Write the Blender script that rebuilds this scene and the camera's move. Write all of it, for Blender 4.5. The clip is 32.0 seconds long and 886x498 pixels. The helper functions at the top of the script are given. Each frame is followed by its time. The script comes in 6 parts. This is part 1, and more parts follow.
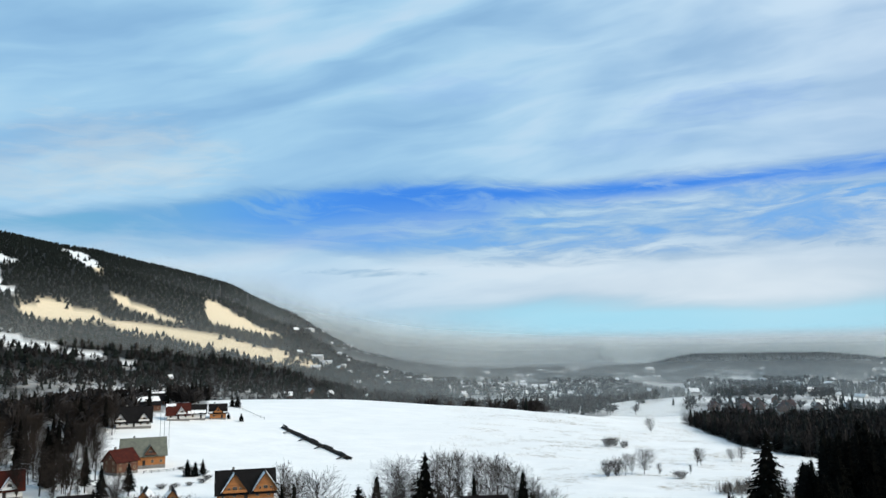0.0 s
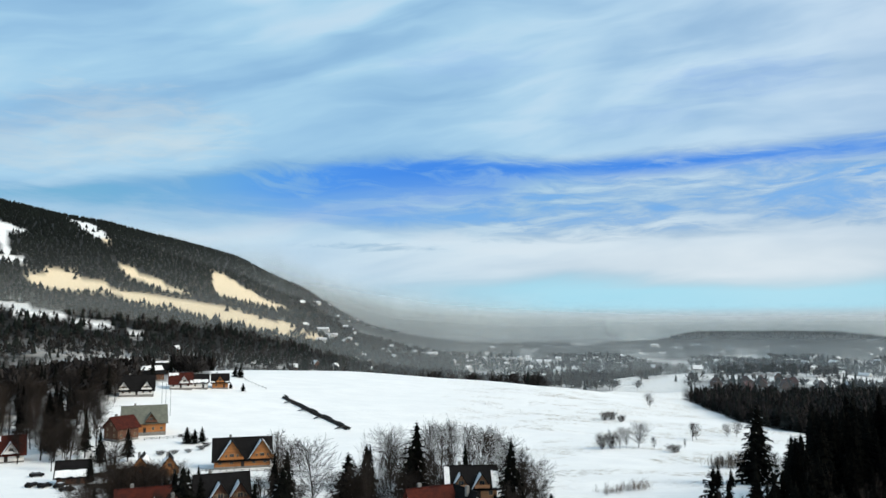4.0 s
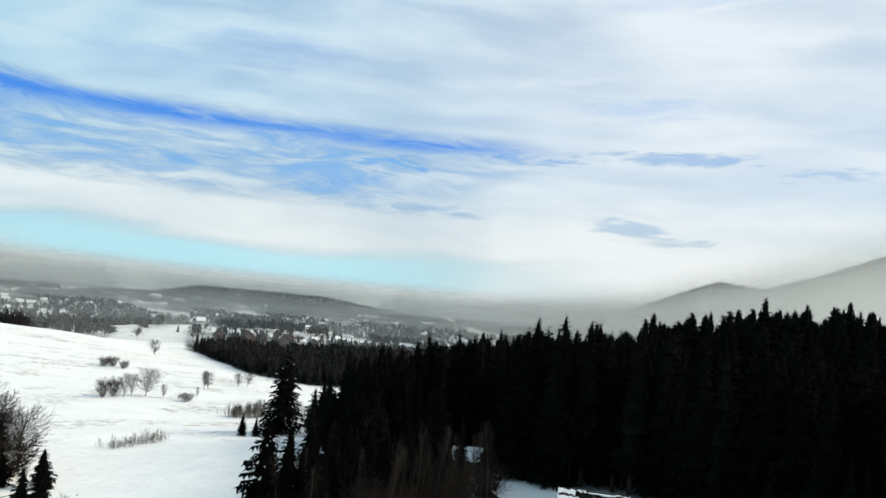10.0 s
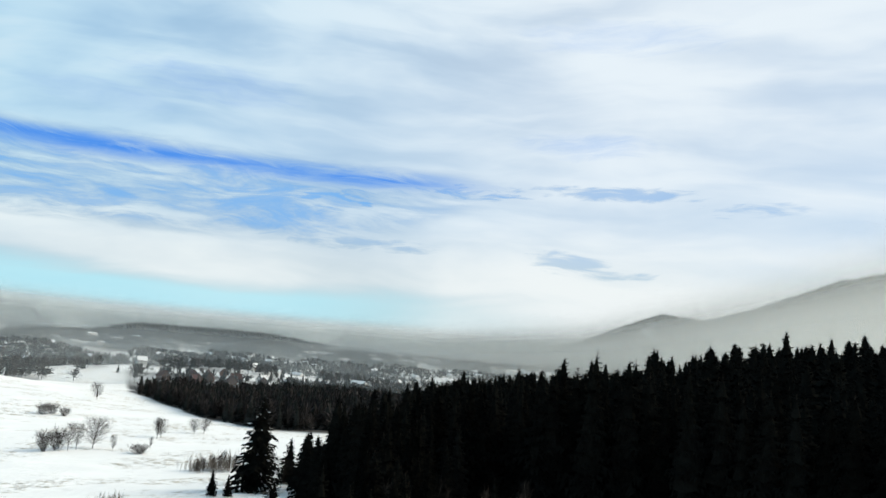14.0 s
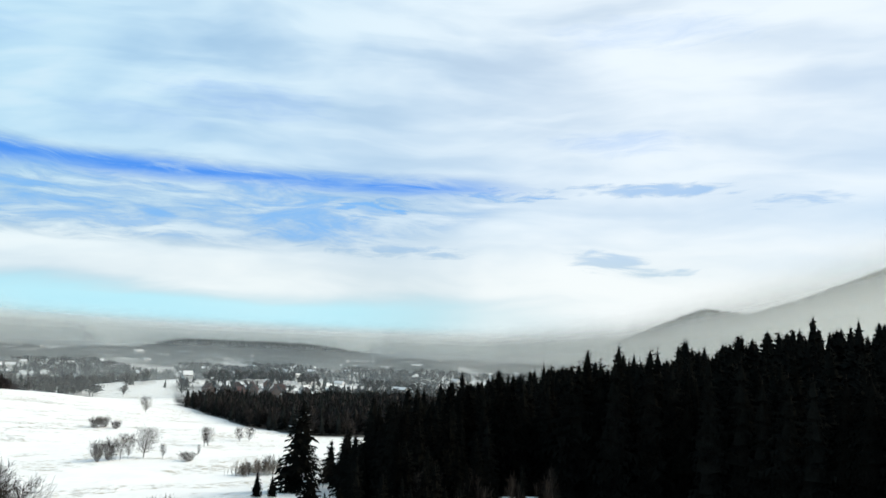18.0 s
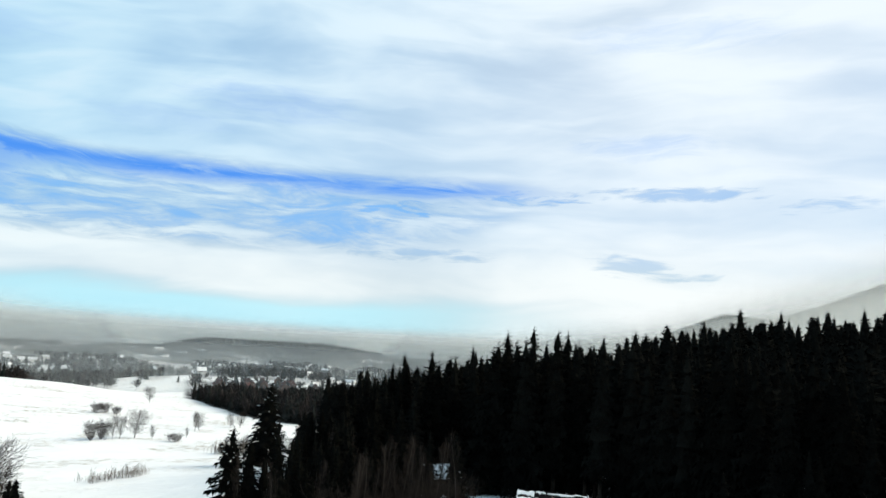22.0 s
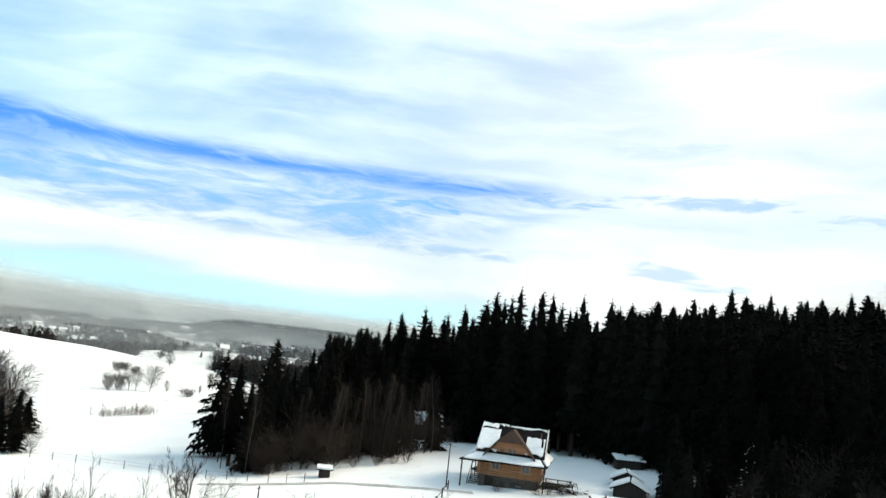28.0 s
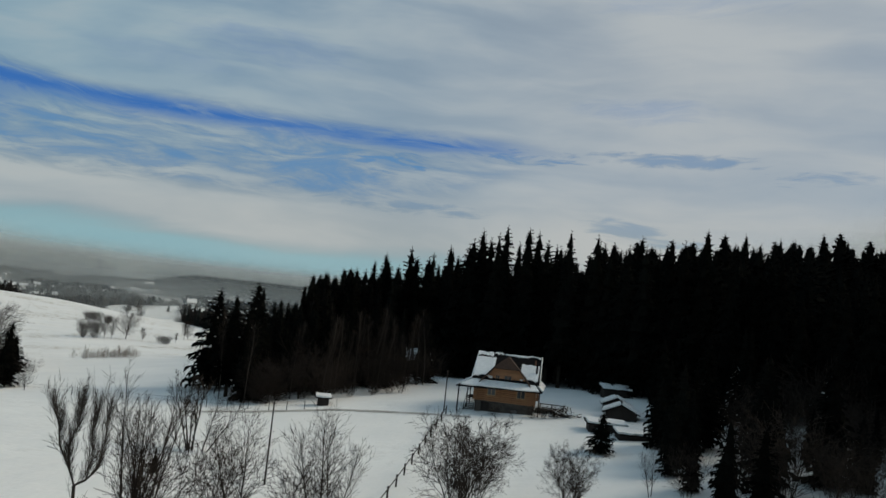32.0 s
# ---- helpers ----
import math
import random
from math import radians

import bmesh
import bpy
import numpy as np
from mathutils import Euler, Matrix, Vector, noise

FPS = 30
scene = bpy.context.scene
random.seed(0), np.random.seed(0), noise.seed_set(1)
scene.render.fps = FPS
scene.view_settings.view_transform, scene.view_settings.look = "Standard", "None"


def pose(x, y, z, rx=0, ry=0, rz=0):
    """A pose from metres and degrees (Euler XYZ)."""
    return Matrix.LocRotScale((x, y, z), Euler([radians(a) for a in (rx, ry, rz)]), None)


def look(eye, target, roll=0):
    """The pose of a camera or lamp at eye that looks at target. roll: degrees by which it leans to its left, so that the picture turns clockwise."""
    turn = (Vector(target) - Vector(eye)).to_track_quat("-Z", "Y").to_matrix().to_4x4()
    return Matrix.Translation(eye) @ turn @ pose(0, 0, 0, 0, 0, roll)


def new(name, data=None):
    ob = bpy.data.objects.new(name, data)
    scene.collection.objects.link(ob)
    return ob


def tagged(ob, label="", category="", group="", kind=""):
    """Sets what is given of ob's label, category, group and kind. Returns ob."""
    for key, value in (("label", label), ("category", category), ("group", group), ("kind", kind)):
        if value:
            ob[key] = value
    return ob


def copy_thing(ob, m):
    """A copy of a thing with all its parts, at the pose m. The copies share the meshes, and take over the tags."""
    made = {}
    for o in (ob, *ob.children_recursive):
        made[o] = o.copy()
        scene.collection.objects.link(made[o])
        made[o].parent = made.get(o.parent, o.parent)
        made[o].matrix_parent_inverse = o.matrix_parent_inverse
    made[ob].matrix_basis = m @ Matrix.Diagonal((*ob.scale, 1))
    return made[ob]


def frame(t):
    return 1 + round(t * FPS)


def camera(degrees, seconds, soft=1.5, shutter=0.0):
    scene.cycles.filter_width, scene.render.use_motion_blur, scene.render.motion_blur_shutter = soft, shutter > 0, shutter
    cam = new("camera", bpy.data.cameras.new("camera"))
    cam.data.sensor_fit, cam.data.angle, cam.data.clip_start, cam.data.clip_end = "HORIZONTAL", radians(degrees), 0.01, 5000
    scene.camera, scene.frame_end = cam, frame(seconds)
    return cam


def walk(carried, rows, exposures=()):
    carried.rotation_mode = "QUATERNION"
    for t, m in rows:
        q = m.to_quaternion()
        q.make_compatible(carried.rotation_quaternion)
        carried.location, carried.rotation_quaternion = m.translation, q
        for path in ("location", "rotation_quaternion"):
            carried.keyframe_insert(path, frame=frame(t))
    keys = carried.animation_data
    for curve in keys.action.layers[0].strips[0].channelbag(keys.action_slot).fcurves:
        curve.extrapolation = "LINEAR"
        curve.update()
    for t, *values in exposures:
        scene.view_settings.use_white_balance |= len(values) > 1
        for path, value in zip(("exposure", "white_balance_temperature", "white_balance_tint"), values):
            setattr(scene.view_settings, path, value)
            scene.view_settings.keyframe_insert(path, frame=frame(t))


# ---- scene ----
cam = camera(60.1, 32.0)
PATH = [
    (0.0, (-4.15, -5.93, 62.38), (-2.60, 93.15, 75.78), -0.85),
    (0.5, (-3.48, -6.23, 62.23), (-2.18, 92.91, 75.24), -0.81),
    (1.0, (-2.83, -6.53, 62.11), (-1.74, 92.65, 74.83), -0.75),
    (1.5, (-2.25, -6.84, 62.01), (-1.44, 92.40, 74.35), -0.62),
    (2.0, (-1.71, -7.14, 61.87), (-1.15, 92.15, 73.77), -0.57),
    (2.5, (-1.19, -7.35, 61.74), (-0.72, 91.98, 73.29), -0.43),
    (3.0, (-0.66, -7.33, 61.62), (-0.21, 92.05, 72.73), -0.31),
    (3.5, (-0.21, -7.10, 61.57), (0.21, 92.32, 72.27), -0.22),
    (5.5, (0.00, -0.00, 60.00), (0.36, 99.68, 67.99), 0.05),
    (6.0, (1.85, 3.35, 59.38), (1.55, 103.09, 66.53), 0.01),
    (6.5, (3.19, 7.09, 58.84), (2.25, 106.88, 65.15), -0.02),
    (7.0, (3.89, 10.59, 58.33), (2.62, 110.43, 63.81), -0.01),
    (7.5, (3.27, 11.93, 57.75), (8.13, 111.70, 62.47), 0.56),
    (8.0, (1.32, 11.64, 57.01), (21.17, 109.54, 61.61), 1.70),
    (8.5, (0.08, 15.55, 56.43), (38.08, 107.91, 61.44), 3.65),
    (9.0, (-1.12, 18.81, 55.77), (51.19, 103.80, 62.11), 4.80),
    (9.5, (-1.86, 20.93, 55.37), (56.38, 101.90, 62.57), 5.33),
    (10.0, (-1.64, 23.31, 55.28), (56.87, 104.06, 62.64), 5.45),
    (10.5, (-1.07, 25.61, 55.17), (57.00, 106.65, 62.98), 5.35),
    (11.0, (-0.19, 29.01, 55.15), (57.87, 110.00, 63.54), 5.31),
    (11.5, (0.56, 33.11, 55.21), (59.09, 113.69, 64.26), 5.22),
    (12.0, (1.03, 37.08, 55.27), (60.55, 116.83, 65.12), 5.15),
    (12.5, (1.14, 40.54, 55.34), (61.89, 119.25, 65.98), 5.02),
    (13.0, (0.79, 43.02, 55.34), (62.79, 120.67, 66.66), 4.93),
    (13.5, (0.17, 44.57, 55.31), (63.37, 121.13, 67.32), 4.96),
    (14.0, (-0.48, 45.29, 55.17), (63.11, 121.46, 67.61), 4.81),
    (14.5, (-1.06, 45.82, 55.04), (62.07, 122.35, 67.62), 4.62),
    (15.0, (-1.53, 46.23, 54.95), (60.42, 123.73, 67.45), 4.17),
    (15.5, (-1.90, 46.44, 54.65), (59.11, 124.72, 66.97), 3.51),
    (17.5, (-2.05, 41.71, 54.25), (58.15, 120.52, 67.05), 2.68),
    (18.0, (-1.82, 39.55, 53.82), (58.02, 118.65, 66.61), 2.55),
    (18.5, (-1.33, 37.03, 53.25), (58.01, 116.51, 65.95), 2.41),
    (19.0, (-0.74, 34.31, 52.74), (58.15, 114.16, 65.23), 2.15),
    (19.5, (0.06, 31.45, 52.27), (58.40, 111.71, 64.72), 2.18),
    (20.0, (0.90, 28.36, 51.93), (58.76, 108.96, 64.42), 2.36),
    (20.5, (1.66, 25.18, 51.65), (59.34, 105.90, 64.19), 2.55),
    (21.0, (2.27, 22.26, 51.36), (59.79, 103.07, 64.03), 2.80),
    (21.5, (2.85, 19.64, 50.97), (60.40, 100.40, 63.83), 3.05),
    (22.0, (3.55, 17.25, 50.48), (61.00, 98.05, 63.52), 3.28),
    (22.5, (4.44, 15.00, 50.06), (61.77, 95.87, 63.19), 3.53),
    (23.0, (5.25, 13.14, 49.73), (62.51, 94.03, 63.03), 3.88),
    (23.5, (5.77, 11.51, 49.49), (63.08, 92.33, 63.01), 4.31),
    (24.0, (6.16, 10.21, 49.25), (63.69, 90.86, 62.88), 4.65),
    (24.5, (6.59, 9.30, 48.90), (64.20, 89.85, 62.73), 5.20),
    (25.0, (6.97, 8.91, 48.41), (64.76, 89.31, 62.41), 5.70),
    (25.5, (7.33, 9.09, 47.79), (65.24, 89.39, 61.86), 6.04),
    (26.0, (7.45, 9.96, 46.97), (63.45, 91.67, 60.64), 6.10),
    (26.5, (7.39, 11.04, 46.06), (60.12, 94.98, 59.29), 6.09),
    (28.5, (5.04, 5.79, 41.55), (59.84, 88.64, 53.09), 6.71),
    (29.0, (4.10, 4.95, 41.18), (58.89, 88.03, 51.02), 6.94),
    (29.5, (3.03, 4.45, 40.78), (60.70, 85.59, 50.21), 7.22),
    (30.0, (2.00, 4.57, 40.30), (62.54, 83.60, 49.75), 7.67),
    (30.5, (1.57, 5.31, 39.72), (62.88, 83.78, 48.83), 7.67),
    (31.0, (1.59, 6.48, 39.10), (62.19, 85.58, 47.57), 7.19),
    (31.5, (1.67, 7.83, 38.51), (61.58, 87.51, 46.38), 6.68),
    (32.0, (2.09, 9.07, 38.11), (60.98, 89.57, 45.35), 6.15),
]
walk(cam, [(t, look(eye, target, roll)) for t, eye, target, roll in PATH],
     exposures=((0.0, -0.2, 5750, 10), (3.5, -0.2, 5800, 10), (5.5, -0.06, 6300, 10), (7.5, -0.02, 6400, 10), (9.0, -0.08, 6250, 10), (13.0, 0.16, 6300, 10), (14.0, -0.03, 6200, 10), (15.0, 0.0, 6150, 10), (18.0, 0.07, 6200, 10),
                (26.0, 0.2, 6250, 10), (28.8, 0.4, 6500, 10), (30.5, 0.36, 6550, 10), (31.2, -0.14, 6450, 10), (32.0, -0.97, 6350, 10)))

# ---- light ----
SUN_AZ, SUN_EL = 112.0, 36.0


class Nodes:
    """Small helper that wires shader nodes."""

    def __init__(self, tree):
        self.tree = tree
        tree.nodes.clear()

    def add(self, kind, **inputs):
        node = self.tree.nodes.new(kind)
        for key, value in inputs.items():
            self.put(node, key, value)
        return node

    def put(self, node, key, value):
        socket = node.inputs[int(key[1:])] if key[0] == "i" and key[1:].isdigit() else node.inputs[key.replace("_", " ")]
        if isinstance(value, bpy.types.NodeSocket):
            self.tree.links.new(value, socket)
        else:
            socket.default_value = value

    def math(self, op, a, b=0.0, c=0.0, clamp=False):
        node = self.add("ShaderNodeMath", i0=a, i1=b, i2=c)
        node.operation, node.use_clamp = op, clamp
        return node.outputs[0]

    def vec(self, x, y, z):
        return self.add("ShaderNodeCombineXYZ", i0=x, i1=y, i2=z).outputs[0]

    def noise(self, vector, scale, detail=4.0, rough=0.55, warp=0.0):
        node = self.add("ShaderNodeTexNoise", Vector=vector, Scale=scale, Detail=detail, Roughness=rough, Distortion=warp)
        return node.outputs[0]

    def ramp(self, value, a, b, lo=0.0, hi=1.0):
        node = self.add("ShaderNodeMapRange", i0=value, i1=a, i2=b, i3=lo, i4=hi)
        node.interpolation_type = "SMOOTHSTEP"
        return node.outputs[0]

    def steps(self, value, pts):
        """A smooth line through points (value, result)."""
        out = pts[0][1]
        for (a, p), (b, q) in zip(pts, pts[1:]):
            out = self.math("ADD", out, self.ramp(value, a, b, 0.0, q - p))
        return out

    def mix(self, fac, a, b, kind="MIX"):
        node = self.tree.nodes.new("ShaderNodeMix")
        node.data_type, node.blend_type = "RGBA", kind
        for socket, value in zip((node.inputs[0], node.inputs[6], node.inputs[7]), (fac, a, b)):
            if isinstance(value, bpy.types.NodeSocket):
                self.tree.links.new(value, socket)
            else:
                socket.default_value = value
        return node.outputs[2]


def rgb(r, g, b):
    return (r, g, b, 1.0)


world = bpy.data.worlds.new("world")
scene.world = world
world.use_nodes = True
n = Nodes(world.node_tree)
sky = n.add("ShaderNodeTexSky")
sky.sky_type, sky.sun_disc = "NISHITA", False
sky.sun_elevation, sky.sun_rotation = radians(SUN_EL), radians(SUN_AZ)
sky.air_density, sky.dust_density, sky.ozone_density = 1.0, 0.6, 2.5
split = n.add("ShaderNodeSeparateXYZ", i0=n.add("ShaderNodeTexCoord").outputs["Generated"])
sx, sy, sz = split.outputs
az = n.math("MULTIPLY", n.math("ARCTAN2", sx, sy), 57.2958)
el = n.math("MULTIPLY", n.math("ARCSINE", sz), 57.2958)
# bearing and height of each direction, in degrees; the streaks of the high cloud fan out from the left
trend = n.math("MULTIPLY", n.math("POWER", n.math("ABSOLUTE", n.math("SUBTRACT", n.math("MINIMUM", az, 24.0), 24.0)), 1.5), -0.026)
slant = n.math("SUBTRACT", el, trend)
sway = n.math("MULTIPLY", n.math("SUBTRACT", n.noise(n.vec(n.math("MULTIPLY", az, 0.06), n.math("MULTIPLY", el, 0.16), 5.0), 1.0, 3.0), 0.5), 3.2)
big = n.noise(n.vec(n.math("MULTIPLY", az, 0.040), n.math("MULTIPLY", n.math("ADD", slant, sway), 0.13), 1.0), 1.0, 5.0, 0.5, 0.4)
fine = n.noise(n.vec(n.math("MULTIPLY", az, 0.065), n.math("MULTIPLY", n.math("ADD", slant, sway), 0.36), 7.0), 1.0, 4.0, 0.48, 0.35)
level = n.math("SUBTRACT", n.math("ADD", el, sway), n.math("MULTIPLY", az, 0.035))
wisp = n.noise(n.vec(n.math("MULTIPLY", az, 0.10), n.math("MULTIPLY", level, 0.66), 3.0), 1.0, 8.0, 0.60, 0.5)
thread = n.noise(n.vec(n.math("MULTIPLY", az, 0.16), n.math("MULTIPLY", n.math("ADD", level, n.math("MULTIPLY", az, 0.10)), 0.95), 23.0), 1.0, 7.0, 0.62, 0.7)
jag = n.math("SUBTRACT", wisp, 0.5)
fray = n.math("SUBTRACT", n.noise(n.vec(n.math("MULTIPLY", az, 0.30), n.math("MULTIPLY", level, 1.7), 41.0), 1.0, 6.0, 0.6, 0.6), 0.5)


def opening(hole_az, hole_el, wide, tall, strength, rag=5.0):
    """A drawn-out gap in the cloud with frayed edges."""
    across = n.math("DIVIDE", n.math("SUBTRACT", az, hole_az), wide)
    upward = n.math("DIVIDE", n.math("SUBTRACT", el, hole_el), tall)
    away = n.math("ADD", n.math("MULTIPLY", across, across), n.math("MULTIPLY", upward, upward))
    away = n.math("ADD", away, n.math("MULTIPLY", n.math("ADD", jag, n.math("MULTIPLY", fray, 1.4)), rag))
    return n.math("MULTIPLY", n.ramp(away, 1.6, -0.6), strength)


# the clear lane under the edge of the cloud deck
brim = n.steps(az, ((-34.0, 9.3), (-20.0, 10.6), (-12.0, 11.7), (-3.0, 12.5), (3.0, 12.65), (10.0, 12.35), (28.0, 12.35), (38.0, 12.5), (46.0, 12.3), (64.0, 11.0)))
over = n.math("ADD", n.math("SUBTRACT", el, brim), n.math("ADD", n.math("MULTIPLY", n.math("SUBTRACT", fine, 0.5), 1.3), n.math("MULTIPLY", n.math("SUBTRACT", thread, 0.5), 0.9)))
depth = n.steps(az, ((-30.0, 2.8), (-6.0, 3.7), (3.0, 3.2), (9.0, 1.5), (22.0, 1.15), (38.0, 1.0), (50.0, 0.6)))
under = n.math("DIVIDE", n.math("ADD", over, n.math("MULTIPLY", jag, 1.6)), depth)
lane = n.math("MULTIPLY", n.ramp(over, 0.75, -0.7), n.ramp(under, -1.6, -0.3))
lane = n.math("MULTIPLY", lane, n.ramp(thread, 0.62, 0.45, 0.72, 1.0))
lane = n.math("MULTIPLY", lane, n.math("MULTIPLY", n.ramp(az, -34.0, -10.0, 0.25, 1.0), n.ramp(az, 49.0, 34.0, 0.0, 1.0)))
# thin blue veil with threads of cirrus between the lane and the white band below it
floor_el = n.steps(az, ((-30.0, 7.8), (-12.0, 7.6), (-3.0, 6.8), (14.0, 6.0), (30.0, 6.6), (46.0, 10.4)))
veil = n.math("MULTIPLY", n.ramp(over, 0.3, -0.8), n.ramp(n.math("ADD", n.math("SUBTRACT", el, floor_el), n.math("MULTIPLY", jag, 2.2)), -0.3, 1.1))
veil = n.math("MULTIPLY", veil, n.ramp(az, 50.0, 30.0))
combed = n.ramp(n.math("ADD", n.math("MULTIPLY", wisp, 0.55), n.math("MULTIPLY", thread, 0.45)), 0.40, 0.62)
combed = n.math("MULTIPLY", combed, n.ramp(az, -8.0, 7.0, 0.35, 1.0))
gap = n.math("MULTIPLY", veil, n.math("SUBTRACT", 0.80, n.math("MULTIPLY", combed, 0.74)))
gap = n.math("MAXIMUM", gap, lane)
for hole in ((10.5, 7.8, 7.0, 0.9, 0.62), (29.0, 9.0, 4.5, 0.8, 0.75), (32.0, 10.3, 5.0, 0.7, 0.85), (40.0, 11.6, 5.0, 0.55, 0.75), (51.5, 12.0, 6.0, 0.5, 0.55), (62.6, 11.0, 3.0, 0.5, 0.5), (49.2, 6.7, 2.3, 0.75, 0.42), (52.6, 5.9, 2.6, 0.4, 0.4),
             (33.0, 7.0, 5.0, 0.45, 0.45), (9.0, 6.8, 6.0, 0.5, 0.35), (-5.0, 6.0, 5.0, 0.3, 0.4)):
    gap = n.math("MAXIMUM", gap, opening(*hole))
shade_patch = opening(21.5, 17.1, 6.0, 1.3, 0.55, 2.0)
for hole in ((14.5, 15.1, 4.5, 0.9, 0.32, 2.0), (50.5, 15.4, 5.0, 0.9, 0.5, 2.0), (53.0, 23.0, 8.0, 1.2, 0.35, 2.0), (2.0, 19.5, 6.0, 1.4, 0.30, 2.0)):
    shade_patch = n.math("MAXIMUM", shade_patch, opening(*hole))
low = n.math("MULTIPLY", n.ramp(el, 0.4, 1.5), n.ramp(n.math("ADD", el, n.math("MULTIPLY", n.math("SUBTRACT", fine, 0.5), 2.4)), 4.3, 2.5))
low = n.math("MULTIPLY", low, n.math("MULTIPLY", n.ramp(az, -12.0, 10.0), n.ramp(az, 54.0, 26.0)))
cover = n.ramp(n.math("ADD", n.math("MULTIPLY", big, 0.8), n.math("MULTIPLY", fine, 0.6)), 0.42, 0.85, 0.70, 1.0)
cover = n.math("MULTIPLY", cover, n.math("SUBTRACT", 1.0, n.math("MINIMUM", gap, 1.0)))
cover = n.math("MULTIPLY", cover, n.math("SUBTRACT", 1.0, n.math("MULTIPLY", low, 0.62)))
cover = n.math("MULTIPLY", cover, n.ramp(el, 85.0, 35.0, 0.6, 1.0))
blue = n.mix(1.0, sky.outputs[0], rgb(0.50, 0.82, 1.0), "MULTIPLY")
blue = n.mix(1.0, blue, rgb(0.085, 0.085, 0.085), "MULTIPLY")
clear = n.mix(n.math("MULTIPLY", low, 0.9), blue, rgb(0.46, 0.88, 0.94))
teal = n.mix(n.ramp(az, -26.0, -6.0), rgb(0.20, 0.52, 0.66), rgb(0.17, 0.46, 0.90))
clear = n.mix(n.math("MULTIPLY", gap, n.ramp(el, 5.0, 8.0)), clear, teal)
clear = n.mix(n.math("MULTIPLY", lane, n.ramp(az, -18.0, 0.0, 0.25, 0.74)), clear, rgb(0.055, 0.235, 0.80))
warm = n.ramp(az, -8.0, 55.0)
white = n.mix(warm, rgb(0.50, 0.74, 0.86), rgb(0.85, 0.91, 0.93))
mottle = n.math("ADD", n.math("MULTIPLY", big, 0.55), n.math("MULTIPLY", fine, 0.45))
dusk = n.mix(n.ramp(az, 10.0, 55.0, 0.50, 0.14), white, rgb(0.33, 0.59, 0.85))
white = n.mix(n.ramp(mottle, 0.38, 0.58), dusk, white)
white = n.mix(shade_patch, white, rgb(0.36, 0.55, 0.86))
bright = n.math("MULTIPLY", n.ramp(mottle, 0.52, 0.66), n.ramp(az, 40.0, 5.0, 0.1, 0.45))
white = n.mix(bright, white, rgb(0.80, 0.87, 0.88))
bank = opening(-22.0, 14.0, 7.5, 2.6, 0.55, 2.5)
bank = n.math("MAXIMUM", bank, opening(-29.0, 12.0, 6.0, 1.6, 0.5, 2.0))
white = n.mix(bank, white, rgb(0.78, 0.82, 0.76))
cream = n.math("MULTIPLY", n.ramp(el, 11.0, 4.5), n.math("SUBTRACT", 1.0, n.math("MULTIPLY", low, 0.5)))
white = n.mix(n.math("MULTIPLY", cream, n.ramp(az, -20.0, 20.0, 0.45, 0.78)), white, rgb(0.93, 0.945, 0.89))
final = n.mix(cover, clear, white)
back = n.add("ShaderNodeBackground", Color=final, Strength=1.0)
n.add("ShaderNodeOutputWorld", Surface=back.outputs[0])

sun = new("sun", bpy.data.lights.new("sun", "SUN"))
sun.data.energy, sun.data.angle, sun.data.color = 3.9, radians(28.0), (1.0, 0.88, 0.68)
a, e = radians(SUN_AZ), radians(SUN_EL)
sun.matrix_world = look((math.sin(a) * math.cos(e) * 900, math.cos(a) * math.cos(e) * 900, math.sin(e) * 900), (0, 0, 0))


# ---- materials ----
def material(name, colour, rough=0.8, second=None, scale=1.0, spread=0.5, bump=0.0, bump_scale=8.0, metal=0.0, random_tone=0.0, specular=0.3, stretch=(1, 1, 1), island=False):
    """A surface with two scales of variation, in object-free world metres."""
    mat = bpy.data.materials.new(name)
    mat.use_nodes = True
    n = Nodes(mat.node_tree)
    place = n.add("ShaderNodeTexCoord").outputs["Object"]
    place = n.add("ShaderNodeMapping", Vector=place, Scale=stretch).outputs[0]
    second = second or tuple(c * 0.6 for c in colour)
    coarse = n.ramp(n.noise(place, scale, 3.0), 0.5 - spread / 2, 0.5 + spread / 2)
    grain = n.ramp(n.noise(place, scale * 9.0, 4.0), 0.3, 0.75, 0.78, 1.12)
    shade = n.mix(coarse, rgb(*second), rgb(*colour))
    shade = n.mix(1.0, shade, n.add("ShaderNodeCombineColor", i0=grain, i1=grain, i2=grain).outputs[0], "MULTIPLY")
    if random_tone:
        pick = n.add("ShaderNodeNewGeometry").outputs["Random Per Island"] if island else n.add("ShaderNodeObjectInfo").outputs["Random"]
        tone = n.ramp(pick, 0.0, 1.0, 1.0 - random_tone, 1.0 + random_tone)
        shade = n.mix(1.0, shade, n.add("ShaderNodeCombineColor", i0=tone, i1=tone, i2=tone).outputs[0], "MULTIPLY")
    bsdf = n.add("ShaderNodeBsdfPrincipled", Base_Color=shade, Roughness=rough, Metallic=metal)
    bsdf.inputs["Specular IOR Level"].default_value = specular
    if bump:
        relief = n.add("ShaderNodeBump", Strength=bump, Distance=0.1, Height=n.noise(place, bump_scale, 5.0))
        n.put(bsdf, "Normal", relief.outputs[0])
    n.add("ShaderNodeOutputMaterial", Surface=bsdf.outputs[0])
    return mat


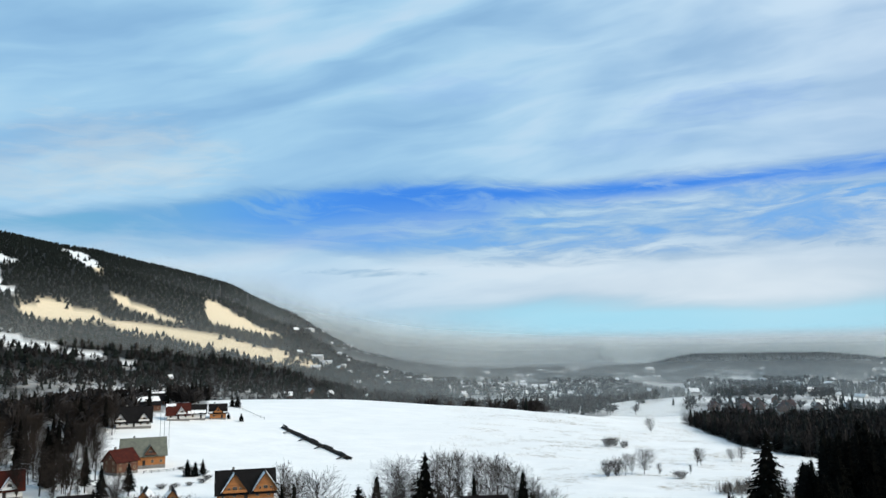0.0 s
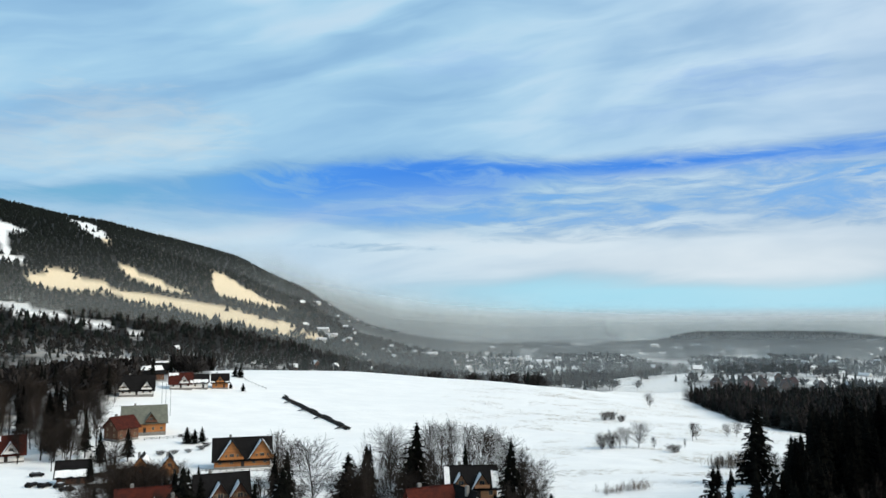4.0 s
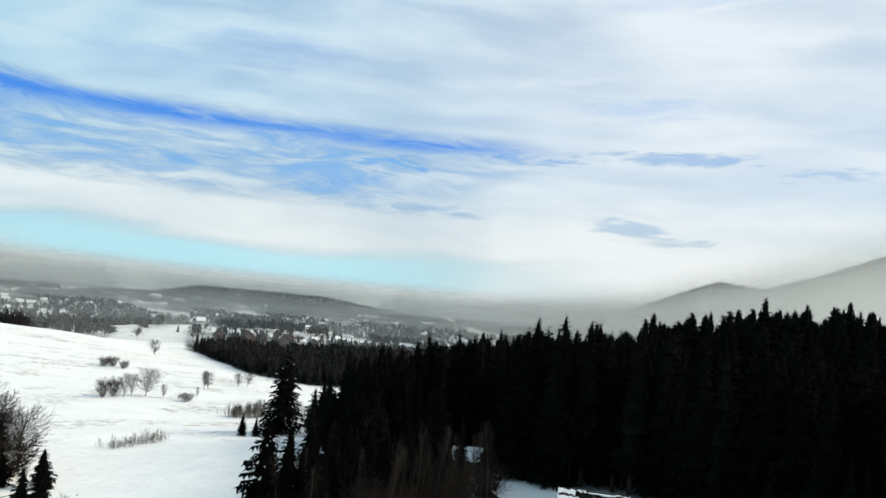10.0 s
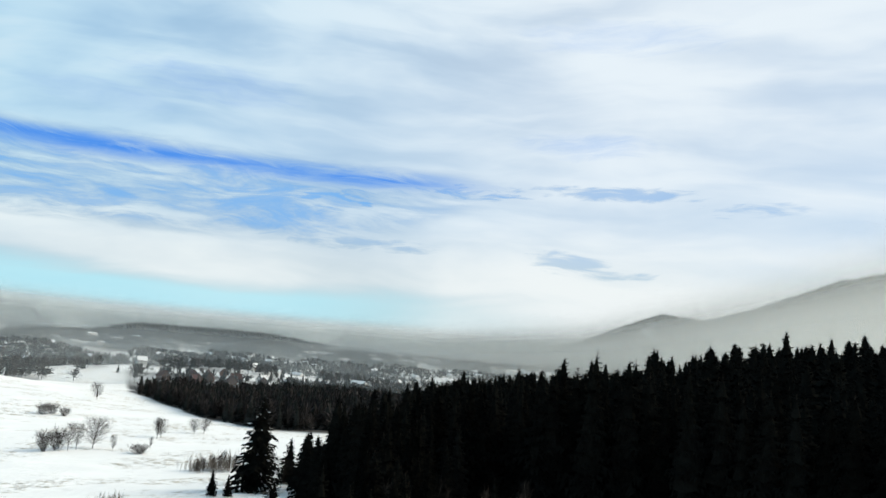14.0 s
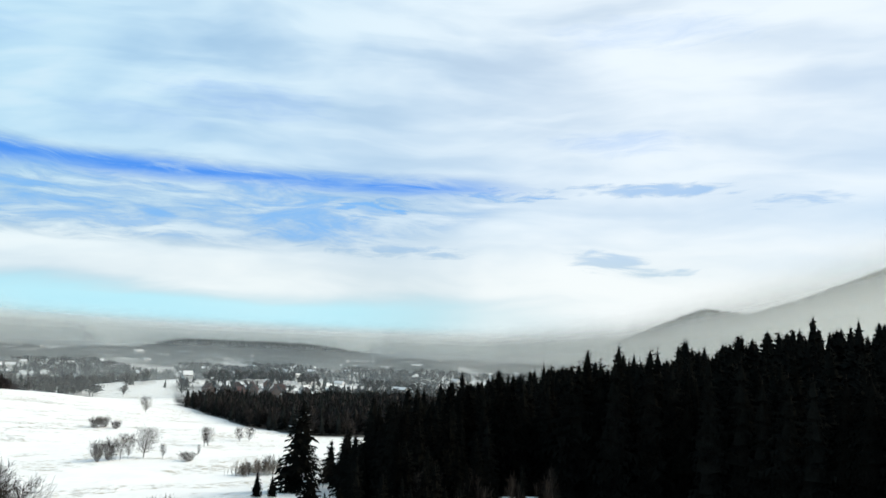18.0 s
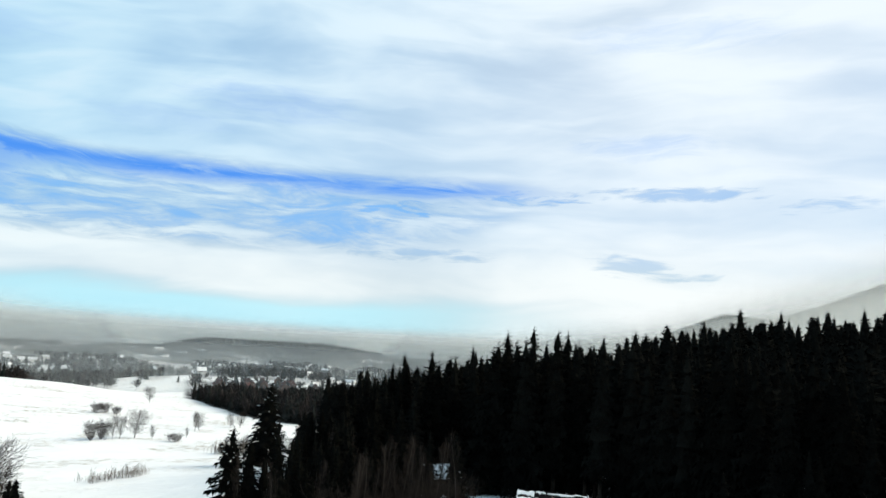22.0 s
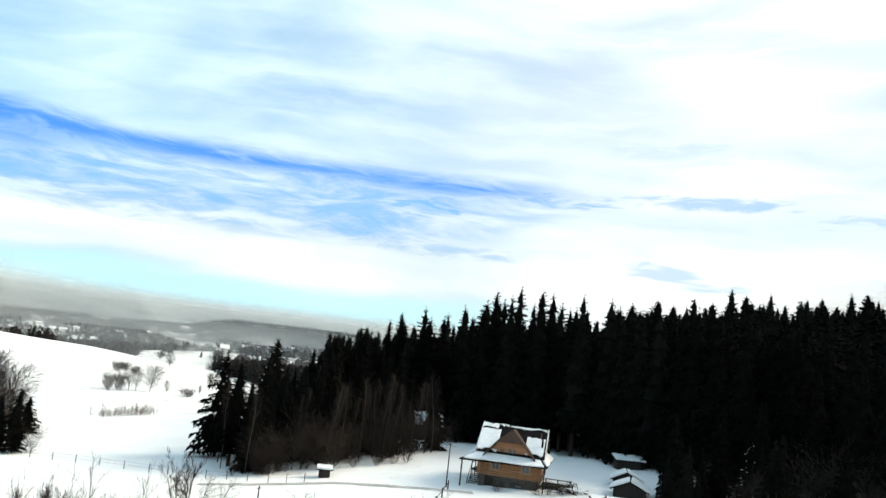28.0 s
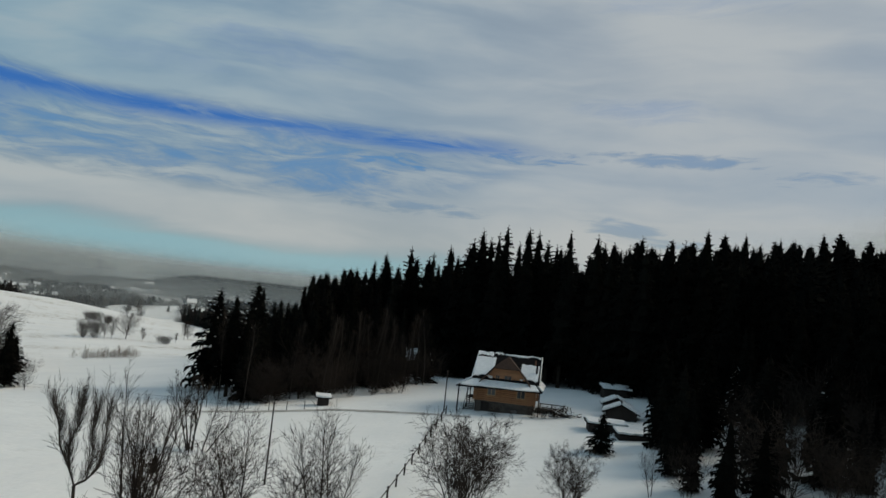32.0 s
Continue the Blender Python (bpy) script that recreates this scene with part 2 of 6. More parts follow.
def glass_material():
    mat = bpy.data.materials.new("window_glass")
    mat.use_nodes = True
    n = Nodes(mat.node_tree)
    bsdf = n.add("ShaderNodeBsdfPrincipled", Base_Color=rgb(0.03, 0.035, 0.04), Roughness=0.08)
    bsdf.inputs["Specular IOR Level"].default_value = 0.6
    n.add("ShaderNodeOutputMaterial", Surface=bsdf.outputs[0])
    return mat


def snow_ground_material():
    """Snow over a meadow: dry grass shows through in drifting streaks, wheel ruts and hollows stay soft."""
    mat = bpy.data.materials.new("snow_field")
    mat.use_nodes = True
    n = Nodes(mat.node_tree)
    place = n.add("ShaderNodeNewGeometry").outputs["Position"]
    px, py, pz = n.add("ShaderNodeSeparateXYZ", i0=place).outputs
    drift = n.add("ShaderNodeMapping", Vector=place, Scale=(0.55, 1.0, 1.0), Rotation=(0, 0, 0.6)).outputs[0]
    big = n.noise(place, 0.011, 3.0)
    mid = n.noise(drift, 0.09, 5.0, 0.6)
    fine = n.noise(drift, 0.8, 6.0, 0.7)
    patch = n.noise(place, 0.028, 3.0, 0.5)
    tufts = n.math("MULTIPLY", n.ramp(fine, 0.52, 0.60), n.math("MULTIPLY", n.ramp(mid, 0.48, 0.56), n.ramp(patch, 0.38, 0.52)))
    meadow = n.math("MULTIPLY", n.ramp(px, -20.0, 70.0), n.ramp(py, 170.0, 260.0))
    rough_zone = n.math("ADD", n.math("MULTIPLY", meadow, 0.95), 0.05)
    tufts = n.math("MULTIPLY", tufts, rough_zone)
    snow = n.mix(n.ramp(mid, 0.3, 0.7), rgb(0.775, 0.77, 0.75), rgb(0.86, 0.85, 0.82))
    snow = n.mix(n.ramp(big, 0.35, 0.65, 0.0, 0.35), snow, rgb(0.80, 0.80, 0.78))
    grass = n.mix(fine, rgb(0.22, 0.17, 0.10), rgb(0.42, 0.35, 0.22))
    # warm sunlight painted into the snow of the west mountain clearings
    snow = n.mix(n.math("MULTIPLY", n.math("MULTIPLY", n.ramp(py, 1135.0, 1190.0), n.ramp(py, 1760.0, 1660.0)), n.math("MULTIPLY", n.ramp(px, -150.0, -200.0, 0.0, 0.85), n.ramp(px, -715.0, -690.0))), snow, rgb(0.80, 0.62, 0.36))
    shade = n.mix(n.math("MULTIPLY", tufts, 0.95), snow, grass)
    # woodland litter taken to near black: the shade among the trees is painted in
    litter_shade = n.tree.nodes.new("ShaderNodeAttribute")
    litter_shade.attribute_name = "litter_shade"
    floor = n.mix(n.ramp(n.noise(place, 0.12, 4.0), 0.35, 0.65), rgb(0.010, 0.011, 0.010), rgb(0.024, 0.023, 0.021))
    shade = n.mix(litter_shade.outputs["Fac"], shade, floor)
    bsdf = n.add("ShaderNodeBsdfPrincipled", Base_Color=shade, Roughness=0.75)
    bsdf.inputs["Specular IOR Level"].default_value = 0.15
    relief = n.add("ShaderNodeBump", Strength=0.7, Distance=0.7, Height=n.math("ADD", n.noise(drift, 0.25, 6.0, 0.6), tufts))
    n.put(bsdf, "Normal", relief.outputs[0])
    n.add("ShaderNodeOutputMaterial", Surface=bsdf.outputs[0])
    return mat


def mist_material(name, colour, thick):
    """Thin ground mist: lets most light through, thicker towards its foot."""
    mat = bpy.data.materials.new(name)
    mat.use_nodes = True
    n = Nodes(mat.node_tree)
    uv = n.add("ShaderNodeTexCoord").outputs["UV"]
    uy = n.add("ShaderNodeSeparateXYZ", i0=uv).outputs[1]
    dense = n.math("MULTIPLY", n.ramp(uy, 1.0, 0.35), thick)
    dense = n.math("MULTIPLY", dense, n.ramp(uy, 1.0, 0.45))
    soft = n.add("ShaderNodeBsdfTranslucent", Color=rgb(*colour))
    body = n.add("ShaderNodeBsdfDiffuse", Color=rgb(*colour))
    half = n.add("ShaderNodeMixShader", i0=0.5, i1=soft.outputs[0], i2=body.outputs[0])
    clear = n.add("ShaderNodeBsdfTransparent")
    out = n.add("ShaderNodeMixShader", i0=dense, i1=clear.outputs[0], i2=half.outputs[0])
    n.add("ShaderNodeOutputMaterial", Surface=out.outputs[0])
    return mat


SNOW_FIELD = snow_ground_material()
SNOW = material("snow", (0.86, 0.855, 0.835), 0.7, (0.76, 0.765, 0.765), 0.8, 0.6, 0.3, 3.0)
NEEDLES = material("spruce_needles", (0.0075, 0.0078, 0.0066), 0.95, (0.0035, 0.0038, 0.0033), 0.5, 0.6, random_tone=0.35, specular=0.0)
# lighter than the near needles: thin haze painted into the colour
HAZED_WOOD_NEEDLES = material("hazed_lower_wood_needles", (0.028, 0.030, 0.027), 0.95, (0.016, 0.017, 0.016), 0.05, 0.6, random_tone=0.3, specular=0.0, island=True)
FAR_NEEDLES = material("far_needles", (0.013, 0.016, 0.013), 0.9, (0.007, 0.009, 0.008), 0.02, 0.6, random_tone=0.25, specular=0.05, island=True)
# twig colour raised too, painting haze over the lower wood
FAR_TWIGS = material("far_twigs", (0.040, 0.035, 0.032), 0.9, (0.023, 0.020, 0.019), 0.02, 0.6, random_tone=0.4, specular=0.05, island=True)
BARK = material("bark", (0.042, 0.033, 0.027), 0.9, (0.022, 0.018, 0.015), 1.5, 0.6, 0.6, 9.0, specular=0.1, random_tone=0.25)
SPRUCE_BARK = material("spruce_bark", (0.035, 0.028, 0.022), 0.95, (0.02, 0.016, 0.013), 1.5, 0.6, specular=0.0)
TWIGS = material("bare_twigs", (0.034, 0.026, 0.020), 0.9, (0.017, 0.013, 0.011), 1.0, 0.6, specular=0.1, random_tone=0.3)
PALE_TWIGS = material("pale_sapling_twigs", (0.20, 0.17, 0.14), 0.9, (0.12, 0.10, 0.085), 1.0, 0.6, specular=0.1, random_tone=0.3)
BIRCH_BARK = material("birch_bark", (0.095, 0.080, 0.066), 0.9, (0.040, 0.034, 0.028), 1.2, 0.6, specular=0.1, random_tone=0.35)
LOG_WALL = material("amber_log_wall", (0.40, 0.165, 0.042), 0.65, (0.22, 0.08, 0.024), 0.6, 0.7, 0.5, 3.0, stretch=(0.4, 0.4, 3.5))
HERO_LOG = material("tan_log_wall", (0.36, 0.185, 0.088), 0.65, (0.20, 0.094, 0.045), 0.6, 0.7, 0.5, 3.0, stretch=(0.4, 0.4, 3.5))
# darker copy of the grey stone, with the shade below the storey painted in
SHADED_STONE = material("shaded_basement_stone", (0.085, 0.072, 0.06), 0.9, (0.04, 0.034, 0.03), 1.6, 0.5, 0.7, 4.0)
BROWN_SHINGLE = material("brown_shingle", (0.06, 0.032, 0.02), 0.8, (0.035, 0.02, 0.014), 1.2, 0.6, 0.5, 7.0)
BROWN_WALL = material("brown_board_wall", (0.12, 0.05, 0.024), 0.7, (0.07, 0.03, 0.016), 0.7, 0.7, 0.4, 3.0, stretch=(3, 3, 0.4))
WHITE_WALL = material("white_plaster", (0.72, 0.70, 0.66), 0.8, (0.6, 0.58, 0.54), 0.4, 0.7, 0.2, 6.0)
STONE = material("grey_stone", (0.24, 0.23, 0.21), 0.85, (0.13, 0.125, 0.12), 1.6, 0.5, 0.7, 4.0)
DARK_ROOF = material("dark_roof_sheet", (0.012, 0.011, 0.011), 0.85, (0.007, 0.0065, 0.0065), 0.8, 0.6, 0.3, 5.0, specular=0.08)
RED_ROOF = material("rust_red_roof", (0.075, 0.016, 0.009), 0.8, (0.030, 0.009, 0.007), 0.8, 0.6, 0.3, 5.0, specular=0.1)
GREEN_ROOF = material("grey_green_roof", (0.15, 0.155, 0.12), 0.7, (0.095, 0.10, 0.08), 0.7, 0.6, 0.3, 5.0)
TAN_TRIM = material("tan_trim", (0.42, 0.30, 0.17), 0.6, (0.34, 0.23, 0.12))
WHITE_TRIM = material("white_trim", (0.75, 0.74, 0.70), 0.5, (0.65, 0.64, 0.6))
DARK_WOOD = material("weathered_dark_wood", (0.032, 0.025, 0.021), 0.85, (0.017, 0.013, 0.011), 1.0, 0.6, 0.5, 6.0, stretch=(1, 1, 0.3))
GLASS = glass_material()
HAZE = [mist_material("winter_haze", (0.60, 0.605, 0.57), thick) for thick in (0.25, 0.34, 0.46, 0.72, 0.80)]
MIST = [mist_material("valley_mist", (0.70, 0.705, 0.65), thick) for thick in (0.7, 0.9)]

# ---- land ----
def smooth(a, b, v):
    s = np.clip((v - a) / (b - a), 0.0, 1.0)
    return s * s * (3 - 2 * s)


def bell(x, y, cx, cy, sx, sy):
    return np.exp(-((x - cx) / sx) ** 2 - ((y - cy) / sy) ** 2)


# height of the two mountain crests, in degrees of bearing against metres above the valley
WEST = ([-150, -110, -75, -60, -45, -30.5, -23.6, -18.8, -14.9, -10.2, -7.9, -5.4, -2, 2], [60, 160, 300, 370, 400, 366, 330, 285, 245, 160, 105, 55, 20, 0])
EAST = ([40, 46, 50, 53, 55.6, 58.6, 62, 67, 75, 90, 110, 150], [0, 20, 120, 215, 285, 265, 345, 490, 600, 640, 420, 100])


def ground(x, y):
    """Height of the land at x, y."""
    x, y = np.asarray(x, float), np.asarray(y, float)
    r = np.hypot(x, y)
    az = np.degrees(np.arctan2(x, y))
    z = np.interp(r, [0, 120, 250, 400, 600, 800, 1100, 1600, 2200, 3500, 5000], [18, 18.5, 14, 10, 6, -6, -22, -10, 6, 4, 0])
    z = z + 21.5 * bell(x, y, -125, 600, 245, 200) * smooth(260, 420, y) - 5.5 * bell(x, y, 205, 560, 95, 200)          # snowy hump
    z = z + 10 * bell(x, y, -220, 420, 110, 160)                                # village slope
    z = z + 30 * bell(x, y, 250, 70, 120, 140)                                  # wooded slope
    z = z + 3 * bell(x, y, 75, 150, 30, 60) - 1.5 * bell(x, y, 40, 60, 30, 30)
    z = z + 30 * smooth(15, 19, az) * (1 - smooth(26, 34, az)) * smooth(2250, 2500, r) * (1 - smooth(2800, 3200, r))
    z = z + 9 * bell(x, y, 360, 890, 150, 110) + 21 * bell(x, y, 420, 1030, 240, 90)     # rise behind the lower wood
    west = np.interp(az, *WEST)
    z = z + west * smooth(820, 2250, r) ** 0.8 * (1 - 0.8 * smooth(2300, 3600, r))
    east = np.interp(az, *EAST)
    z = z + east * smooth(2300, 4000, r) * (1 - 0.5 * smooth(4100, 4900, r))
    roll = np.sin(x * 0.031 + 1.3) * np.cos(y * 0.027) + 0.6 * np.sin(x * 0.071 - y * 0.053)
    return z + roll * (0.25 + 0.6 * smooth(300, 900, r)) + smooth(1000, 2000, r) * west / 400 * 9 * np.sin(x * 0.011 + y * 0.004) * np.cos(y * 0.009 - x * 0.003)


# outlines of the woods and clearings
FOREST = [(92, 192), (92, 164), (97, 144), (105, 119), (112, 100), (111, 84), (112, 67), (106, 48), (94, 28), (84, -20), (150, -80), (420, -80), (420, 330), (240, 330), (150, 235), (110, 202)]
LOWER_WOOD = [(182, 384), (166, 420), (176, 490), (188, 560), (208, 660), (300, 830), (640, 900), (640, 500), (420, 335), (240, 338)]
CLEARINGS = [
    [(-935, 1875), (-860, 1880), (-677, 1570), (-668, 1530), (-760, 1618)],
    [(-682, 1228), (-670, 1270), (-666, 1326), (-597, 1311), (-529, 1288), (-504, 1244), (-561, 1262), (-594, 1212), (-630, 1210)],
    [(-529, 1288), (-436, 1334), (-341, 1341), (-265, 1418), (-208, 1408), (-204, 1368), (-231, 1292), (-303, 1254), (-386, 1248), (-451, 1262), (-504, 1244)],
    [(-623, 1448), (-593, 1439), (-440, 1376), (-453, 1358), (-517, 1354), (-570, 1384)],
    [(-484, 1606), (-481, 1661), (-396, 1577), (-304, 1549), (-316, 1490), (-373, 1420), (-417, 1415)],
    [(-909, 1535), (-865, 1523), (-818, 1508), (-804, 1482), (-840, 1468), (-748, 1330), (-756, 1312), (-842, 1440), (-850, 1425)],
    [(-647, 1106), (-615, 1128), (-549, 1122), (-426, 1114), (-424, 1100), (-493, 1090), (-554, 1096), (-633, 1082)],
    [(-768, 1302), (-723, 1337), (-718, 1310), (-745, 1275)],
]
FAR_SLIDES = [[(2820, 2020), (2700, 1890), (2620, 1850), (2720, 1960)], [(2930, 2080), (2900, 2030), (2860, 2000), (2850, 2060)], [(2950, 1400), (2860, 1345), (2850, 1375)], [(3160, 1420), (3060, 1362), (3050, 1385)]]
WHITE_STRIPS = [[(270, 950), (300, 1010), (392, 990), (470, 950), (560, 905), (530, 850), (440, 885), (360, 930)]]


def inside(poly, x, y):
    hit = False
    for (x0, y0), (x1, y1) in zip(poly, poly[1:] + poly[:1]):
        if (y0 > y) != (y1 > y) and x < (x1 - x0) * (y - y0) / (y1 - y0) + x0:
            hit = not hit
    return hit


def from_arrays(name, verts, faces, mat, parent=None, label=""):
    """One mesh object from vertex and face lists."""
    mesh = bpy.data.meshes.new(name)
    mesh.from_pydata([tuple(map(float, p)) for p in verts], [], faces)
    mesh.materials.append(mat)
    ob = new(name, mesh)
    if parent:
        ob.parent = parent
    if label:
        ob["label"] = label
    return ob


def build_ground():
    """One sheet of land from under the camera to the mountains."""
    bearings = np.concatenate([np.arange(-46, 82, 0.36), np.arange(82, 314, 3.0)])
    radii = [3.0]
    while radii[-1] < 4850:
        radii.append(radii[-1] * 1.026 + 0.35)
    radii = np.array(radii)
    a, r = np.meshgrid(np.radians(bearings), radii)
    x, y = r * np.sin(a), r * np.cos(a)
    z = ground(x, y)
    k, m = len(bearings), len(radii)
    verts = np.stack([x, y, z], -1).reshape(-1, 3)
    faces = []
    for i in range(m - 1):
        for j in range(k):
            q = (j + 1) % k
            faces.append((i * k + q, (i + 1) * k + q, (i + 1) * k + j, i * k + j))
    verts = np.concatenate([verts, [[0.0, 0.0, float(ground(0.0, 0.0))]]])
    faces += [((j + 1) % k, j, m * k) for j in range(k)]
    mesh = bpy.data.meshes.new("ground")
    mesh.from_pydata(verts.tolist(), [], faces)
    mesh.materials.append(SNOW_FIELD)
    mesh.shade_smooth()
    litter_shade = mesh.attributes.new("litter_shade", "FLOAT", "POINT")
    values = np.zeros(len(verts))
    flat = verts
    rr, bb = np.hypot(flat[:, 0], flat[:, 1]), np.degrees(np.arctan2(flat[:, 0], flat[:, 1]))
    # how far the ground takes the dark litter with its painted tree shade
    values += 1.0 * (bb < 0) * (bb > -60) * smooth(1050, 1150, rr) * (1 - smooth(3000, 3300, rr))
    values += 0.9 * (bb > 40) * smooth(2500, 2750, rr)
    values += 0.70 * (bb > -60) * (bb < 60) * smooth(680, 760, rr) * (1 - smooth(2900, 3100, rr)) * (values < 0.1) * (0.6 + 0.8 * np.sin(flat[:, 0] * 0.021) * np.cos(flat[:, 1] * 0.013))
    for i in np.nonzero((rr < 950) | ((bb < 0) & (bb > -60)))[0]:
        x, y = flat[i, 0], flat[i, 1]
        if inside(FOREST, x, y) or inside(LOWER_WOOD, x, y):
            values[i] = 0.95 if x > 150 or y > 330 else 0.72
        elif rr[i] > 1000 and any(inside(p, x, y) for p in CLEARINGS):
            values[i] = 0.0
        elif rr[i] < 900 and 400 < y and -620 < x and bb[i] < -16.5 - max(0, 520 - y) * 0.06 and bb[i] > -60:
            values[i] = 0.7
    for p in WHITE_STRIPS:
        for i in np.nonzero((rr > 850) & (rr < 1200) & (bb > 10) & (bb < 40))[0]:
            if inside(p, flat[i, 0], flat[i, 1]):
                values[i] = 0.0
    values[(rr > 600) & (rr < 1010) & (bb > 11 + (rr - 600) * 0.006) & (bb < 17.5)] = 0.0
    values[(rr > 2280) & (rr < 2850) & (bb > 16) & (bb < 29)] = 0.95
    for i in np.nonzero((rr > 3100) & (rr < 3750) & (bb > 48) & (bb < 70))[0]:
        if any(inside(p, flat[i, 0], flat[i, 1]) for p in FAR_SLIDES):
            values[i] = 0.05
    litter_shade.data.foreach_set("value", np.clip(values, 0, 1).astype(np.float32))
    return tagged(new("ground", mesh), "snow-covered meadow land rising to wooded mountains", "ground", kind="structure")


build_ground()


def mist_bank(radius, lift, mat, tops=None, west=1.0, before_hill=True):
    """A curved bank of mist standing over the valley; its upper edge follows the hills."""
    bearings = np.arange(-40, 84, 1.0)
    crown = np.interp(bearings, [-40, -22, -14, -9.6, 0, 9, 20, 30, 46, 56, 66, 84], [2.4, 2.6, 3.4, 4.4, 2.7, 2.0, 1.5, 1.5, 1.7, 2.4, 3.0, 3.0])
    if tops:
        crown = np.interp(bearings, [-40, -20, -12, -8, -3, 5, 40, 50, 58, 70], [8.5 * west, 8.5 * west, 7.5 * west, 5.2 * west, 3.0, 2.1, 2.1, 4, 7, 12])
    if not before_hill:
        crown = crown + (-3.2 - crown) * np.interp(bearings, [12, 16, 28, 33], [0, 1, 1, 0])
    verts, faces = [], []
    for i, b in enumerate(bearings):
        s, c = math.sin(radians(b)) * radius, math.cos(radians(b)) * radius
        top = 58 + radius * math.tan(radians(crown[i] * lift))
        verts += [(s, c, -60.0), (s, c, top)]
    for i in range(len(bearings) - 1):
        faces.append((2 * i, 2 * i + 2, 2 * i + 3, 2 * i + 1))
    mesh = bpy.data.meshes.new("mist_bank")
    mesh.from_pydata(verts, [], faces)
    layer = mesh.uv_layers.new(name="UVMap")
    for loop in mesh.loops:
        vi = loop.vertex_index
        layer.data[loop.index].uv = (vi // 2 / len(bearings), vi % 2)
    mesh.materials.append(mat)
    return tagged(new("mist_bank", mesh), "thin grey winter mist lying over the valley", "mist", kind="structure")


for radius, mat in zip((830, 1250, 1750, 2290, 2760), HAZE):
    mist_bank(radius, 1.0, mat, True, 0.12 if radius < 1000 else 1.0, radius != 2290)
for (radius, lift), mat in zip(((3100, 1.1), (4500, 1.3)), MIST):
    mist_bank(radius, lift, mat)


# ---- kit of shapes ----
class Shape:
    """Collects boxes, tubes and plates into one mesh."""

    def __init__(self):
        self.v, self.f = [], []

    def face_set(self, verts, faces):
        k = len(self.v)
        self.v += [tuple(p) for p in verts]
        self.f += [tuple(i + k for i in q) for q in faces]
        return self

    def box(self, x, y, z, w, d, h, turn=0.0):
        """x, y: middle; z: foot."""
        c, s = math.cos(turn), math.sin(turn)
        pts = []
        for dz in (0, h):
            for dx, dy in ((-w / 2, -d / 2), (w / 2, -d / 2), (w / 2, d / 2), (-w / 2, d / 2)):
                pts.append((x + dx * c - dy * s, y + dx * s + dy * c, z + dz))
        return self.face_set(pts, [(3, 2, 1, 0), (4, 5, 6, 7), (0, 1, 5, 4), (1, 2, 6, 5), (2, 3, 7, 6), (3, 0, 4, 7)])

    def plate(self, pts, thick, way=(0, 0, -1)):
        """A flat polygon given thickness along way."""
        k = len(pts)
        low = [tuple(p[i] + way[i] * thick for i in range(3)) for p in pts]
        faces = [tuple(range(k)), tuple(range(2 * k - 1, k - 1, -1))]
        faces += [(i, i + k, (i + 1) % k + k, (i + 1) % k) for i in range(k)]
        return self.face_set(list(pts) + low, faces)

    def tube(self, p, q, r0, r1, sides=3):
        p, q = Vector(p), Vector(q)
        way = (q - p).normalized()
        side = way.cross(Vector((0.3, 0.9, 0.2))).normalized()
        other = way.cross(side)
        ring = []
        for base, r in ((p, r0), (q, r1)):
            for i in range(sides):
                a = 2 * math.pi * i / sides
                ring.append(tuple(base + side * (math.cos(a) * r) + other * (math.sin(a) * r)))
        faces = [(i, (i + 1) % sides, (i + 1) % sides + sides, i + sides) for i in range(sides)]
        if sides > 3:
            faces += [tuple(range(sides - 1, -1, -1)), tuple(range(sides, 2 * sides))]
        return self.face_set(ring, faces)

    def made(self, name, mat, parent=None, label=""):
        return from_arrays(name, self.v, self.f, mat, parent, label)


def empty(name, x, y, z, turn=0.0):
    ob = new(name)
    ob.matrix_basis = pose(x, y, z, 0, 0, turn)
    return ob


def height(x, y):
    return float(ground(x, y))


# ---- trees ----
def spray(crown, rng, root, a, long, drop, broad):
    """A drooping branch with hanging side shoots that leave gaps between them."""
    ca, sa = math.cos(a), math.sin(a)

    def along(u):
        return Vector((root[0] + ca * long * u, root[1] + sa * long * u, root[2] - drop * (u ** 1.2) + drop * 0.25 * max(0.0, u - 0.7)))

    side = Vector((-sa, ca, 0.0))
    for k in range(4):
        u = 0.06 + 0.21 * k
        for way in (-1, 1):
            tip = along(min(1.0, u + rng.uniform(0.22, 0.38))) + side * (way * broad * rng.uniform(0.6, 1.15) * (1.0 - 0.6 * u)) - Vector((0, 0, broad * rng.uniform(0.35, 0.75)))
            crown.face_set([along(u), along(u + 0.26), tip], [(0, 1, 2)])
    crown.face_set([along(0.75) + side * broad * 0.22, along(0.75) - side * broad * 0.22, along(1.0)], [(0, 1, 2)])


def plain_spray(crown, rng, root, a, long, drop, broad):
    """The same branch in few faces, for trees that stand behind others."""
    ca, sa = math.cos(a), math.sin(a)
    mid = Vector((root[0] + ca * long * 0.5, root[1] + sa * long * 0.5, root[2] - drop * 0.5))
    tip = Vector((root[0] + ca * long, root[1] + sa * long, root[2] - drop * 0.85))
    side = Vector((-sa, ca, 0.0)) * broad
    hang = Vector((0, 0, broad * rng.uniform(0.4, 0.8)))
    crown.face_set([root, mid + side - hang, tip, mid - side - hang], [(0, 1, 2), (0, 2, 3)])


